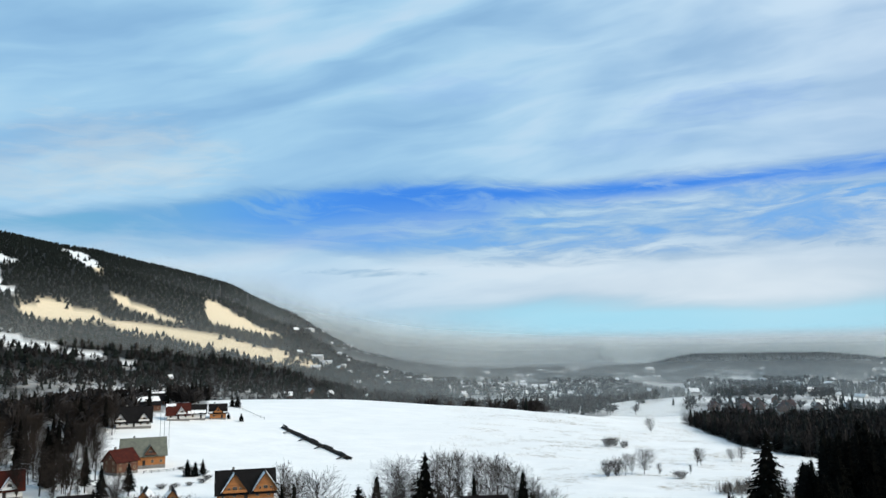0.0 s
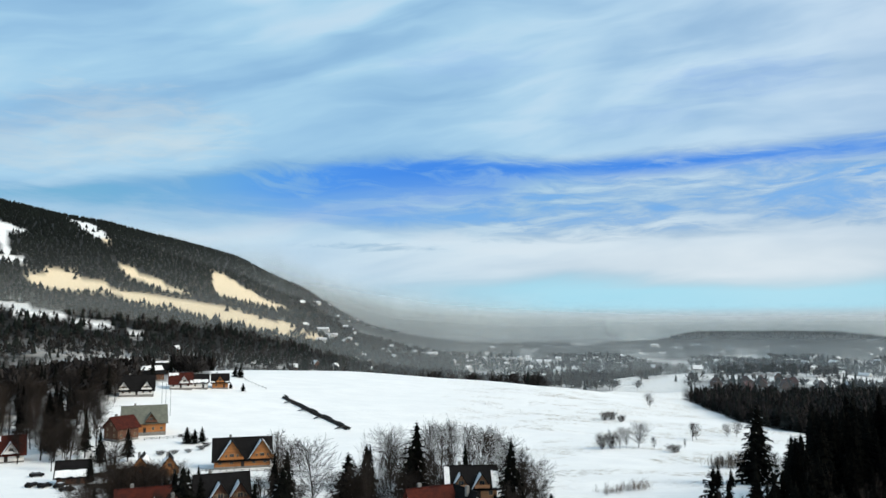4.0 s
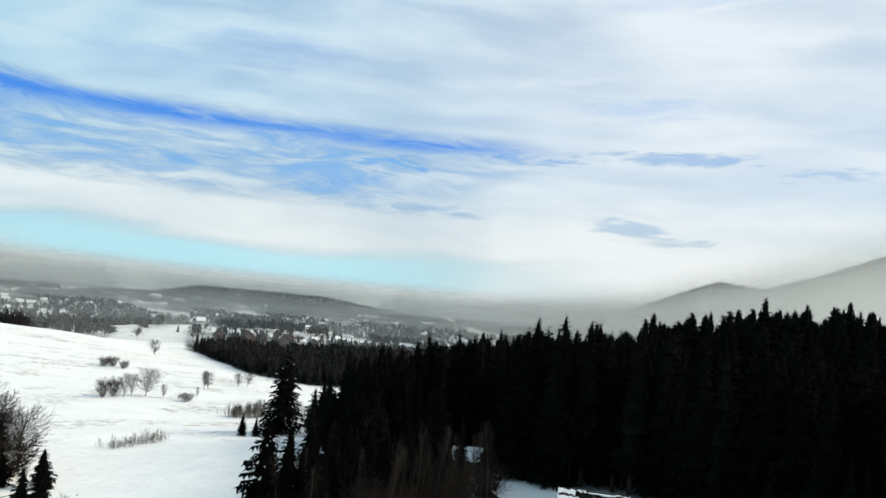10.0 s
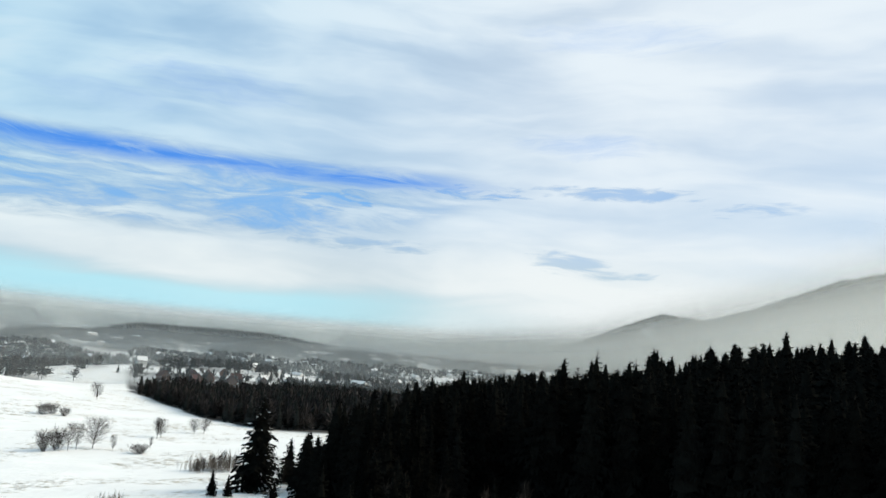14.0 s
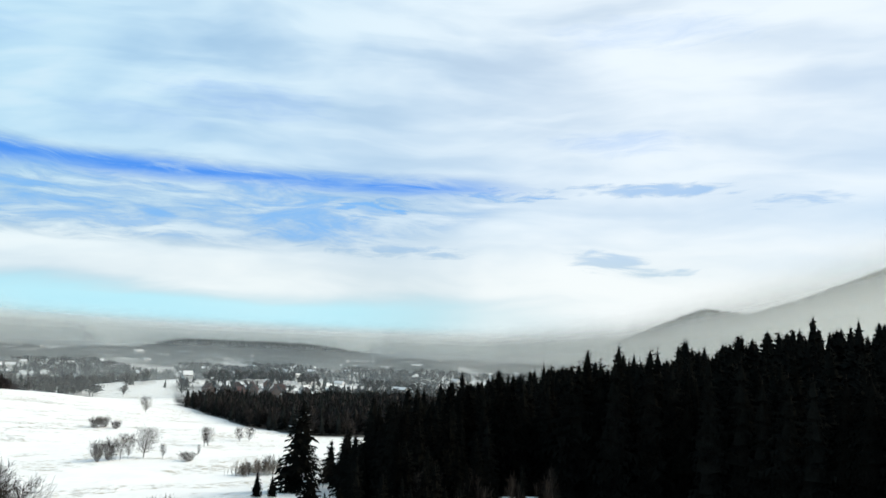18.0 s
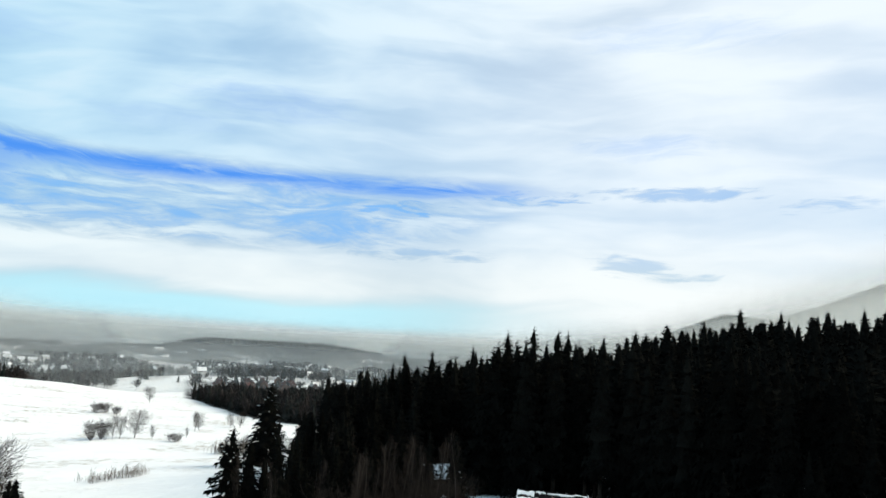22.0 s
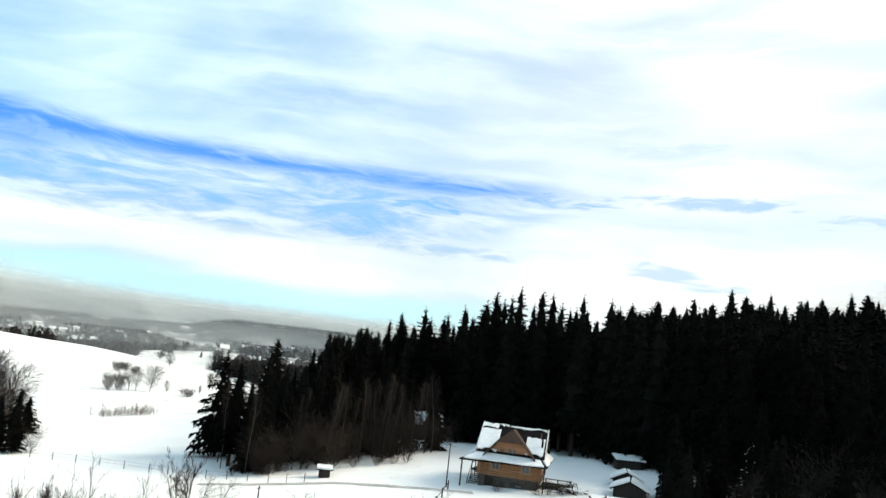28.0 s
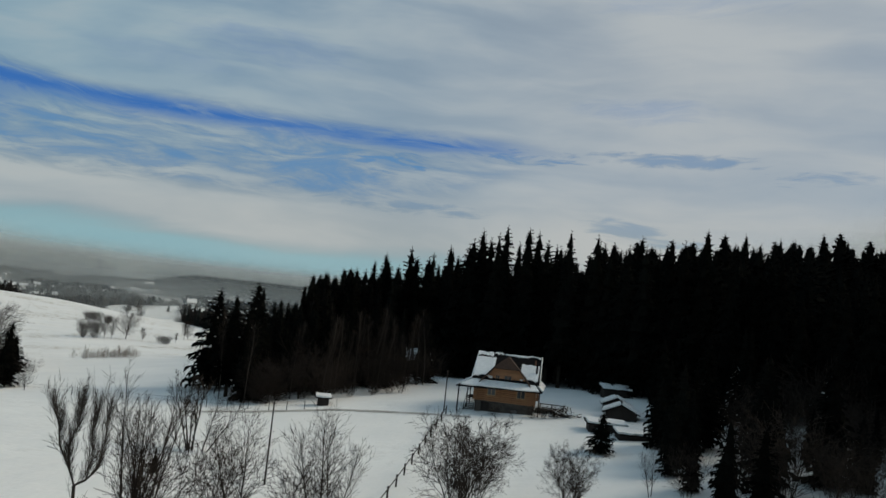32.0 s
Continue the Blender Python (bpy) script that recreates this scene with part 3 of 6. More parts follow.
def spruce_shapes(rng, tall, wide, whorls, per, bare=0.06, plain=False, snow_rate=0.30):
    """Trunk and needled crown of a spruce: uneven tiers of drooping sprays, short and raised towards the tip."""
    trunk = Shape()
    trunk.tube((0, 0, -0.6), (0, 0, tall * 0.55), 0.014 * tall, 0.009 * tall, 7)
    trunk.tube((0, 0, tall * 0.55), (0, 0, tall * 0.985), 0.009 * tall, 0.0012 * tall, 5)
    crown, snow = Shape(), Shape()
    lean_a, lean = rng.uniform(0, 6.28), rng.uniform(0.05, 0.22)
    for w in range(whorls):
        s = min(max((w + rng.uniform(-0.3, 0.3)) / (whorls - 1), 0.0), 1.0)
        s = s ** 0.9
        z0 = tall * (bare + (0.985 - bare) * s)
        tier = rng.uniform(0.82, 1.14)
        reach = wide * ((1 - s) ** 0.68) * (0.68 + 0.32 * min(1.0, s * 5 + 0.2)) * tier + 0.30 * (1.0 - 0.5 * s)
        count = max(4, int(per * (0.5 + 0.5 * (1 - s)) + 0.5))
        start = rng.uniform(0, 6.28)
        for b in range(count):
            a = start + 6.283 * b / count + rng.uniform(-0.3, 0.3)
            if rng.random() < 0.08:
                continue
            long = reach * rng.uniform(0.62, 1.12) * (1.0 + lean * math.cos(a - lean_a))
            drop = long * (rng.uniform(0.2, 0.45) - 1.9 * max(0.0, s - 0.6))
            broad = long * rng.uniform(0.28, 0.42) + 0.20 * (1.0 - 0.6 * s)
            root = Vector((0.0, 0.0, z0 + rng.uniform(-0.35, 0.35) * tall / whorls))
            (plain_spray if plain else spray)(crown, rng, root, a, long, drop, broad)
            if not plain and rng.random() < snow_rate:
                ca, sa = math.cos(a), math.sin(a)
                u0 = rng.uniform(0.4, 0.7)
                u1 = u0 + rng.uniform(0.25, 0.4)
                side = Vector((-sa, ca, 0)) * broad * rng.uniform(0.08, 0.18)
                p = Vector((ca * long * u0, sa * long * u0, root.z - drop * u0 ** 1.2 + 0.08))
                q = Vector((ca * long * u1, sa * long * u1, root.z - drop * u1 ** 1.2 + 0.08))
                m = p.lerp(q, 0.5) + Vector((0, 0, 0.07))
                low = Vector((0, 0, broad * 0.25))
                snow.face_set([p, m + side - low, q, m - side - low, m], [(0, 1, 4), (1, 2, 4), (2, 3, 4), (3, 0, 4)])
    # dense shaded heart of the crown, in ragged skirts
    sides = 7
    for k in range(8):
        q = k / 8.2
        z0, r = bare + 0.02 + (0.97 - bare) * q, 0.66 * ((1 - q) ** 0.72) * (0.72 + 0.28 * min(1.0, q * 5 + 0.2))
        z1 = min(0.975, z0 + 0.30 * (1 - q) + 0.06)
        ring = []
        for i in range(sides):
            a, w = 6.283 * i / sides + k * 2.3, wide * r * rng.uniform(0.7, 1.2)
            ring.append((math.cos(a) * w, math.sin(a) * w, tall * z0 + rng.uniform(-0.5, 0.4)))
        crown.face_set(ring + [(0, 0, tall * z1)], [(i, (i + 1) % sides, sides) for i in range(sides)])
    return trunk, crown, snow


SPRUCES = []


def spruce_kinds():
    rng = random.Random(5)
    for tall, wide, whorls, per in ((24, 4.0, 36, 9), (27, 3.9, 40, 9), (22, 4.3, 33, 9), (25, 3.4, 38, 8), (17, 3.8, 26, 8)):
        SPRUCES.append((tall, spruce_shapes(rng, tall, wide, whorls, per, 0.17 if tall > 24 else 0.06)))


spruce_kinds()
SPRUCE_MESHES = {}


def spruce(x, y, tall, kind, label, group="", turn=0.0, sink=0.0, slim=1.0, snowy=False):
    """One spruce of its own with trunk and crown, scaled to the given height."""
    base, (trunk, crown, snow) = SPRUCES[kind]
    tree = empty("spruce", x, y, height(x, y) - sink, turn)
    s = tall / base
    tree.scale = (s * slim, s * slim, s)
    if kind not in SPRUCE_MESHES:
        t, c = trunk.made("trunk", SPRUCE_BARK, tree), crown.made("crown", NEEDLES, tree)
        SPRUCE_MESHES[kind] = (t.data, c.data)
    else:
        for name, data in zip(("trunk", "crown"), SPRUCE_MESHES[kind]):
            new(name, data).parent = tree
    if snowy:
        if ("snow", kind) not in SPRUCE_MESHES:
            SPRUCE_MESHES["snow", kind] = tagged(snow.made("branch_snow", SNOW, tree), "white snow lying on the branches", kind="stuff").data
        else:
            tagged(new("branch_snow", SPRUCE_MESHES["snow", kind]), "white snow lying on the branches", kind="stuff").parent = tree
    return tagged(tree, label, "spruce", group)


FINE = [1.0]


def twig_tube(shape, p, q, r0, r1, sides=3):
    r0, r1 = max(r0, 0.011 * FINE[0]), max(r1, 0.007 * FINE[0])
    shape.tube(p, q, r0, r1, sides)


def limb(rng, wood, fine, p, way, long, r, level, lift, spread=0.75):
    """A bending limb with side shoots all along it; level 3 is the last fine twig."""
    bits = (5, 4, 2, 1)[level]
    q = p
    for i in range(bits):
        way = (way + Vector((rng.uniform(-1, 1), rng.uniform(-1, 1), rng.uniform(-0.6, 0.8) + lift)) * 0.16).normalized()
        nxt = q + way * (long / bits)
        twig_tube(wood if level < 2 else fine, q, nxt, r * (1 - 0.85 * i / bits), r * (1 - 0.85 * (i + 1) / bits))
        if level < 3:
            for k in range((2, 3, 4)[level]):
                a = rng.uniform(0, 6.283)
                out = way.cross(Vector((math.cos(a), math.sin(a), 0.3))).normalized()
                s = 1 - 0.55 * i / bits
                limb(rng, wood, fine, q.lerp(nxt, rng.random()), (way * rng.uniform(0.7, 1.2) + out * spread).normalized(), long * s * rng.uniform(0.32, 0.6), r * (0.5 - 0.05 * i), level + 1, lift, spread)
        q = nxt


def bare_tree_shape(rng, tall, limbs=14, bare=0.22, wide=0.34, rise=0.75, lift=0.25, thick=0.014, stems=1, start=1):
    """Leafless tree: tapered stems and limbs that branch into fine twigs; wide: half width to height."""
    wood, fine = Shape(), Shape()
    for st in range(stems):
        a = 6.283 * st / stems + rng.uniform(-0.4, 0.4)
        tilt = 0.0 if stems == 1 else rng.uniform(0.08, 0.42) * (wide / 0.34) * (0.45 if wide < 0.18 else 1.0)
        p = Vector((math.cos(a) * 0.25, math.sin(a) * 0.25, -0.4)) if stems > 1 else Vector((0, 0, -0.4))
        way = Vector((math.cos(a) * tilt, math.sin(a) * tilt, 1)).normalized()
        high = tall * (1.0 if stems == 1 else rng.uniform(0.7, 1.0))
        r = tall * thick / (stems ** 0.5)
        bits = 8
        spine = [p]
        for i in range(bits):
            way = (way + Vector((rng.uniform(-1, 1), rng.uniform(-1, 1), 0.4)) * 0.07).normalized()
            spine.append(spine[-1] + way * (high * 0.93 / bits))
        for i in range(bits):
            wood.tube(spine[i], spine[i + 1], r * (1 - 0.9 * (i / bits)), r * (1 - 0.9 * ((i + 1) / bits)), 6 if i < 4 else 4)
        for j in range(max(4, limbs // stems)):
            s = bare + (0.97 - bare) * (j + rng.random()) / max(4, limbs // stems)
            seg = min(int(s * bits), bits - 1)
            q = spine[seg].lerp(spine[seg + 1], s * bits - seg)
            b = j * 2.4 + rng.uniform(-0.5, 0.5)
            fall = math.sin(math.pi * min(1.0, 0.18 + 0.80 * (s - bare) / (1 - bare))) ** 0.7
            long = tall * wide * (0.35 + 0.85 * fall) * rng.uniform(0.8, 1.15)
            out = Vector((math.cos(b), math.sin(b), rise * rng.uniform(0.8, 1.3))).normalized()
            limb(rng, wood, fine, q, out, long, r * (1 - 0.9 * s) * (0.55 if start < 2 else 0.26) + 0.008, start, lift, 0.8 if rise < 1.2 else 0.62)
    return wood, fine


def willow_shape(rng, tall):
    """Pollard willow: a crooked trunk that forks into winding limbs with airy brooms of shoots."""
    wood, fine = Shape(), Shape()
    u = tall / 11.0
    chains = [
        [(-0.35, -0.5, 0.25), (-0.2, 1.6, 0.22), (0.1, 3.2, 0.19), (0.0, 4.6, 0.17)],
        [(0.0, 4.6, 0.13), (-0.7, 5.7, 0.12), (-1.5, 6.9, 0.10), (-2.0, 8.1, 0.07), (-2.6, 9.3, 0.03)],
        [(-0.6, 5.6, 0.09), (-0.75, 6.9, 0.08), (-0.4, 8.2, 0.06), (-0.3, 9.6, 0.03)],
        [(0.0, 4.6, 0.13), (0.9, 5.0, 0.12), (1.8, 5.8, 0.10), (2.1, 7.2, 0.07), (2.0, 9.0, 0.03)],
        [(0.9, 5.0, 0.08), (1.15, 6.4, 0.07), (0.8, 7.8, 0.05), (1.1, 9.3, 0.03)],
    ]
    for c, chain in enumerate(chains):
        pts = [(Vector((x, rng.uniform(-0.35, 0.35) if z > 5 else 0.0, z)) * u, r * u) for x, z, r in chain]
        for (p, r0), (q, r1) in zip(pts, pts[1:]):
            wood.tube(p, q, r0 * (0.6 if c else 0.8), r1 * (0.6 if c else 0.8), 7)
            if not c:
                continue
            high = (q.z / u - 4.6) / 4.6
            for k in range(int(8 + 24 * high)):
                ball = Vector((rng.uniform(-1, 1), rng.uniform(-1, 1), rng.uniform(-0.3, 1.0)))
                way = ((q - p).normalized() * 0.7 + ball * 0.6 + Vector((0, 0, 0.35))).normalized()
                limb(rng, wood, fine, p.lerp(q, rng.random()), way, u * rng.uniform(0.8, 2.1), 0.016, 2, 0.5, 0.55)
    for k in range(6):
        limb(rng, wood, fine, Vector((-0.2, 0, u * rng.uniform(0.6, 4.0))), Vector((rng.uniform(-1, 1), rng.uniform(-1, 1), 0.5)).normalized(), u * 1.6, 0.03, 2, 0.3)
    return wood, fine


BARE = []


def bare_kinds():
    rng = random.Random(11)
    BARE.append((9, bare_tree_shape(rng, 9, 42, 0.20, 0.40, 0.85, 0.15, 0.020, 7)))              # broad crown on several stems
    BARE.append((14, bare_tree_shape(rng, 14, 90, 0.25, 0.16, 2.0, 0.5, 0.0190, 5, 2)))             # clump of tall stems
    BARE.append((9, bare_tree_shape(rng, 9, 22, 0.30, 0.26, 1.5, 0.4, 0.034, 5)))               # stems fanning from one foot
    BARE.append((13, bare_tree_shape(rng, 13, 76, 0.22, 0.20, 1.3, 0.35, 0.0125, 2, 2)))             # slender pair of stems
    BARE.append((5, bare_tree_shape(rng, 5, 70, 0.04, 0.42, 0.9, 0.25, 0.012, 7, 2)))            # shrub
    BARE.append((10.8, willow_shape(rng, 10.8)))
    FINE[0] = 2.2
    BARE.append((12, bare_tree_shape(rng, 12, 84, 0.16, 0.40, 0.7, 0.25, 0.016, 1, 2)))          # round, seen from afar
    BARE.append((14, bare_tree_shape(rng, 14, 80, 0.20, 0.24, 1.1, 0.35, 0.014, 1, 2)))          # upright, seen from afar
    BARE.append((4, bare_tree_shape(rng, 4, 70, 0.02, 0.55, 0.7, 0.2, 0.012, 7, 2)))              # round bush, seen from afar
    FINE[0] = 1.6
    wood, fine = Shape(), Shape()
    for i in range(13):                                                                           # thicket of thin saplings
        p = Vector((rng.uniform(-1.6, 1.6), rng.uniform(-1.6, 1.6), -0.2))
        q = p + Vector((rng.uniform(-0.3, 0.3), rng.uniform(-0.3, 0.3), rng.uniform(1.3, 4.3)))
        wood.tube(p, q, 0.026, 0.014, 3)
        for k in range(7):
            r = p.lerp(q, rng.uniform(0.25, 0.95))
            twig_tube(fine, r, r + Vector((rng.uniform(-0.4, 0.4), rng.uniform(-0.4, 0.4), rng.uniform(0.4, 0.9))), 0.02, 0.01)
    BARE.append((4, (wood, fine)))
    FINE[0] = 1.2
    BARE.append((14, bare_tree_shape(rng, 14, 40, 0.42, 0.13, 1.5, 0.4, 0.0095, 1, 2)))            # slender birch


bare_kinds()
BARE_MESHES = {}


def bare_tree(x, y, tall, kind, label, group="", turn=0.0, category="tree", lean=0.0, slim=1.0):
    if math.hypot(x, y) > 175 and kind < 4:
        kind = 6 if kind in (0, 2) else 7
    elif math.hypot(x, y) > 175 and kind == 4:
        kind = 8
    base, (wood, twigs) = BARE[kind]
    tree = empty("bare_tree" if kind not in (4, 8) or category == 'tree' else "shrub", x, y, height(x, y), turn)
    tree.matrix_basis = pose(x, y, height(x, y), 0, lean, turn)
    s = tall / base
    tree.scale = (s * slim, s * slim, s)
    if kind not in BARE_MESHES:
        t, c = wood.made("trunk", {9: PALE_TWIGS, 10: BIRCH_BARK}.get(kind, BARK), tree), twigs.made("twig_crown", PALE_TWIGS if kind == 9 else TWIGS, tree)
        BARE_MESHES[kind] = (t.data, c.data)
    else:
        for name, data in zip(("trunk", "twig_crown"), BARE_MESHES[kind]):
            new(name, data).parent = tree
    return tagged(tree, label, category, group)


def scatter(name, spots, shapes, mat, label, category, smooth_faces=False):
    """Many trees that nobody could count, joined into one object."""
    verts, faces, k = [], [], 0
    arrays = [(np.array(s.v), [list(q) for q in s.f], t) for t, s in shapes]
    for x, y, tall, slim, kind, turn in spots:
        v, f, t = arrays[kind]
        s = tall / t
        c, d = math.cos(turn) * s * slim, math.sin(turn) * s * slim
        w = np.stack([v[:, 0] * c - v[:, 1] * d + x, v[:, 0] * d + v[:, 1] * c + y, v[:, 2] * s + height(x, y)], 1)
        verts.append(w)
        faces += [[i + k for i in q] for q in f]
        k += len(v)
    mesh = bpy.data.meshes.new(name)
    mesh.from_pydata(np.concatenate(verts).tolist(), [], faces)
    mesh.materials.append(mat)
    if smooth_faces:
        mesh.shade_smooth()
    return tagged(new(name, mesh), label, category, kind="stuff")


# ---- the spruce forest on the slope ----


def forest():
    rng = random.Random(21)
    label = "tall dark green spruce at the forest edge"
    # the outer rows stand one by one
    edge = []
    for (x0, y0), (x1, y1) in zip(FOREST[:10], FOREST[1:11]):
        long = math.hypot(x1 - x0, y1 - y0)
        nx, ny = -(y1 - y0) / long, (x1 - x0) / long
        for row, step in ((1.5, 4.2), (6.5, 4.6), (12.0, 5.2)):
            s = rng.uniform(0, step)
            while s < long:
                edge.append((x0 + (x1 - x0) * s / long + nx * (row + rng.uniform(-2, 2)), y0 + (y1 - y0) * s / long + ny * (row + rng.uniform(-2, 2))))
                s += step * rng.uniform(0.7, 1.3)
    edge.sort(key=lambda p: math.hypot(p[0] - 20, p[1] - 40))

    def stature(x, y):
        """Height of the stand: taller round the cottage, lower towards the yard's end, with uneven clumps."""
        bearing = math.degrees(math.atan2(x - 3, y - 8))
        base = np.interp(bearing, [20, 28, 33, 40, 50, 56, 62, 75], [19.5, 22.0, 26.5, 28.5, 27.5, 25.8, 22.0, 19.0])
        clump = 4.0 * noise.noise(Vector((x * 0.09, y * 0.09, 3.0))) + 2.5 * noise.noise(Vector((x * 0.27, y * 0.27, 8.0)))
        return float(base) + clump + rng.triangular(-4.5, 3.5, 0)

    spots = []
    for x, y in edge[170:]:
        spots.append((x, y, stature(x, y), rng.uniform(0.8, 1.1), rng.randrange(4), rng.uniform(0, 6.28)))
    for x, y in edge[:170]:
        if math.hypot(x - 94, y - 141) < 6:
            continue
        spruce(x, y, stature(x, y), rng.randrange(4), label, "forest edge spruces", rng.uniform(0, 360), slim=rng.uniform(0.85, 1.15))
    # the inner forest
    x = 86
    while x < 420:
        y = -80
        while y < 330:
            px, py = x + rng.uniform(-2.6, 2.6), y + rng.uniform(-2.6, 2.6)
            near = min(math.hypot(px - ex, py - ey) for ex, ey in edge)
            if inside(FOREST, px, py) and near > 3.0 and math.hypot(px - 94, py - 141) > 6:
                spots.append((px, py, stature(px, py) - 1.5 + 5.0 * min(1.0, max(0.0, (px - 120) / 60)) * min(1.0, max(0.0, (math.degrees(math.atan2(px - 3, py - 8)) - 44) / 10)), rng.uniform(0.85, 1.2), rng.randrange(4), rng.uniform(0, 6.28)))
            y += 5.6 if x < 230 else 7.5
        x += 5.6 if x < 230 else 7.5
    cheap = []
    for tall, wide in ((24, 4.0), (26, 3.8), (22, 4.4), (25, 3.4)):
        t, c, _ = spruce_shapes(rng, tall, wide, 30, 7, 0.30, True)
        cheap.append((tall, c))
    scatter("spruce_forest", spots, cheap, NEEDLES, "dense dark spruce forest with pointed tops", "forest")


forest()


# ---- far woods ----
def cone_tree(tall, wide, sides=5):
    """Small far spruce: three stacked ragged skirts."""
    s = Shape()
    for z0, z1, r in ((0.04, 0.55, 1.0), (0.32, 0.8, 0.72), (0.6, 1.0, 0.42)):
        ring = [(math.cos(6.283 * i / sides + z0 * 9) * wide * r * (0.8 + 0.4 * (i % 2)), math.sin(6.283 * i / sides + z0 * 9) * wide * r * (0.8 + 0.4 * (i % 2)), tall * z0) for i in range(sides)]
        s.face_set(ring + [(0, 0, tall * z1)], [(i, (i + 1) % sides, sides) for i in range(sides)])
    return tall, s


def puff_tree(rng, tall, wide):
    """Far leafless tree: a short stem and a loose round fan of thin twig blades."""
    s = Shape()
    s.tube((0, 0, -1), (0, 0, tall * 0.6), 0.25, 0.10, 3)
    for i in range(30):
        a, b = rng.uniform(0, 6.283), rng.uniform(0.05, 1.45)
        p = Vector((0, 0, tall * rng.uniform(0.15, 0.55)))
        k = rng.uniform(0.75, 1.1)
        q = p + Vector((math.cos(a) * math.cos(b) * wide * k, math.sin(a) * math.cos(b) * wide * k, math.sin(b) * tall * 0.5 * k))
        side = Vector((-math.sin(a), math.cos(a), 0.3)) * wide * 0.10
        s.face_set([p, q + side, q - side], [(0, 1, 2)])
    return tall, s


def mountain_woods():
    rng = random.Random(31)
    kinds = [cone_tree(14, 4.6), cone_tree(14, 3.8), cone_tree(14, 5.4)]
    spots = []
    r = 1080.0
    while r < 2420:
        step = 8.5 + 2.5 * (r - 1080) / 1340
        b = -48.0
        while b < 1:
            bb, rr = b + rng.uniform(-0.5, 0.5) * math.degrees(step / r), r + rng.uniform(-0.5, 0.5) * step
            x, y = rr * math.sin(radians(bb)), rr * math.cos(radians(bb))
            edge = noise.noise(Vector((x * 0.02, y * 0.02, 0.0)))
            clear = any(inside(p, x + edge * 14, y + edge * 14) for p in CLEARINGS)
            if not clear and (rr > 1250 or rng.random() < 0.8) or clear and rng.random() < 0.012:
                spots.append((x, y, rng.uniform(7, 11) if rr > 1300 else rng.uniform(8, 15), rng.uniform(1.1, 1.5), rng.randrange(3), rng.uniform(0, 6.28)))
            b += math.degrees(step / r)
        r += step
    low = [q for q in spots if math.hypot(q[0], q[1]) < 1260 and rng.random() < 0.6]
    taken = set(low)
    spots = [q for q in spots if q not in taken]
    scatter("slope_bare_woods", [(x, y, rng.uniform(8, 15), 0.8, k, turn) for x, y, _, _, k, turn in low], [puff_tree(rng, 13, 6.0), puff_tree(rng, 12, 6.6), puff_tree(rng, 15, 5.6)], FAR_TWIGS, "grey leafless woods on the lower mountain side", "woods")
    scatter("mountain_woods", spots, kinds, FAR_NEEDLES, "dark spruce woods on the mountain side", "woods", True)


def east_woods():
    rng = random.Random(33)
    kinds = [cone_tree(26, 6.0, 4), cone_tree(24, 7.0, 4)]
    spots = []
    for i in range(7000):
        b, r = rng.uniform(44, 80), rng.uniform(2750, 4080)
        x, y = r * math.sin(radians(b)), r * math.cos(radians(b))
        if noise.noise(Vector((x * 0.006, y * 0.006, 4.0))) < 0.42 and not any(inside(p, x, y) for p in FAR_SLIDES):
            spots.append((x, y, rng.uniform(8, 15), 1.5, rng.randrange(2), rng.uniform(0, 6.28)))
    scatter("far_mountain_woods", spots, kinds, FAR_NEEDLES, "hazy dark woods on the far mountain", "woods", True)




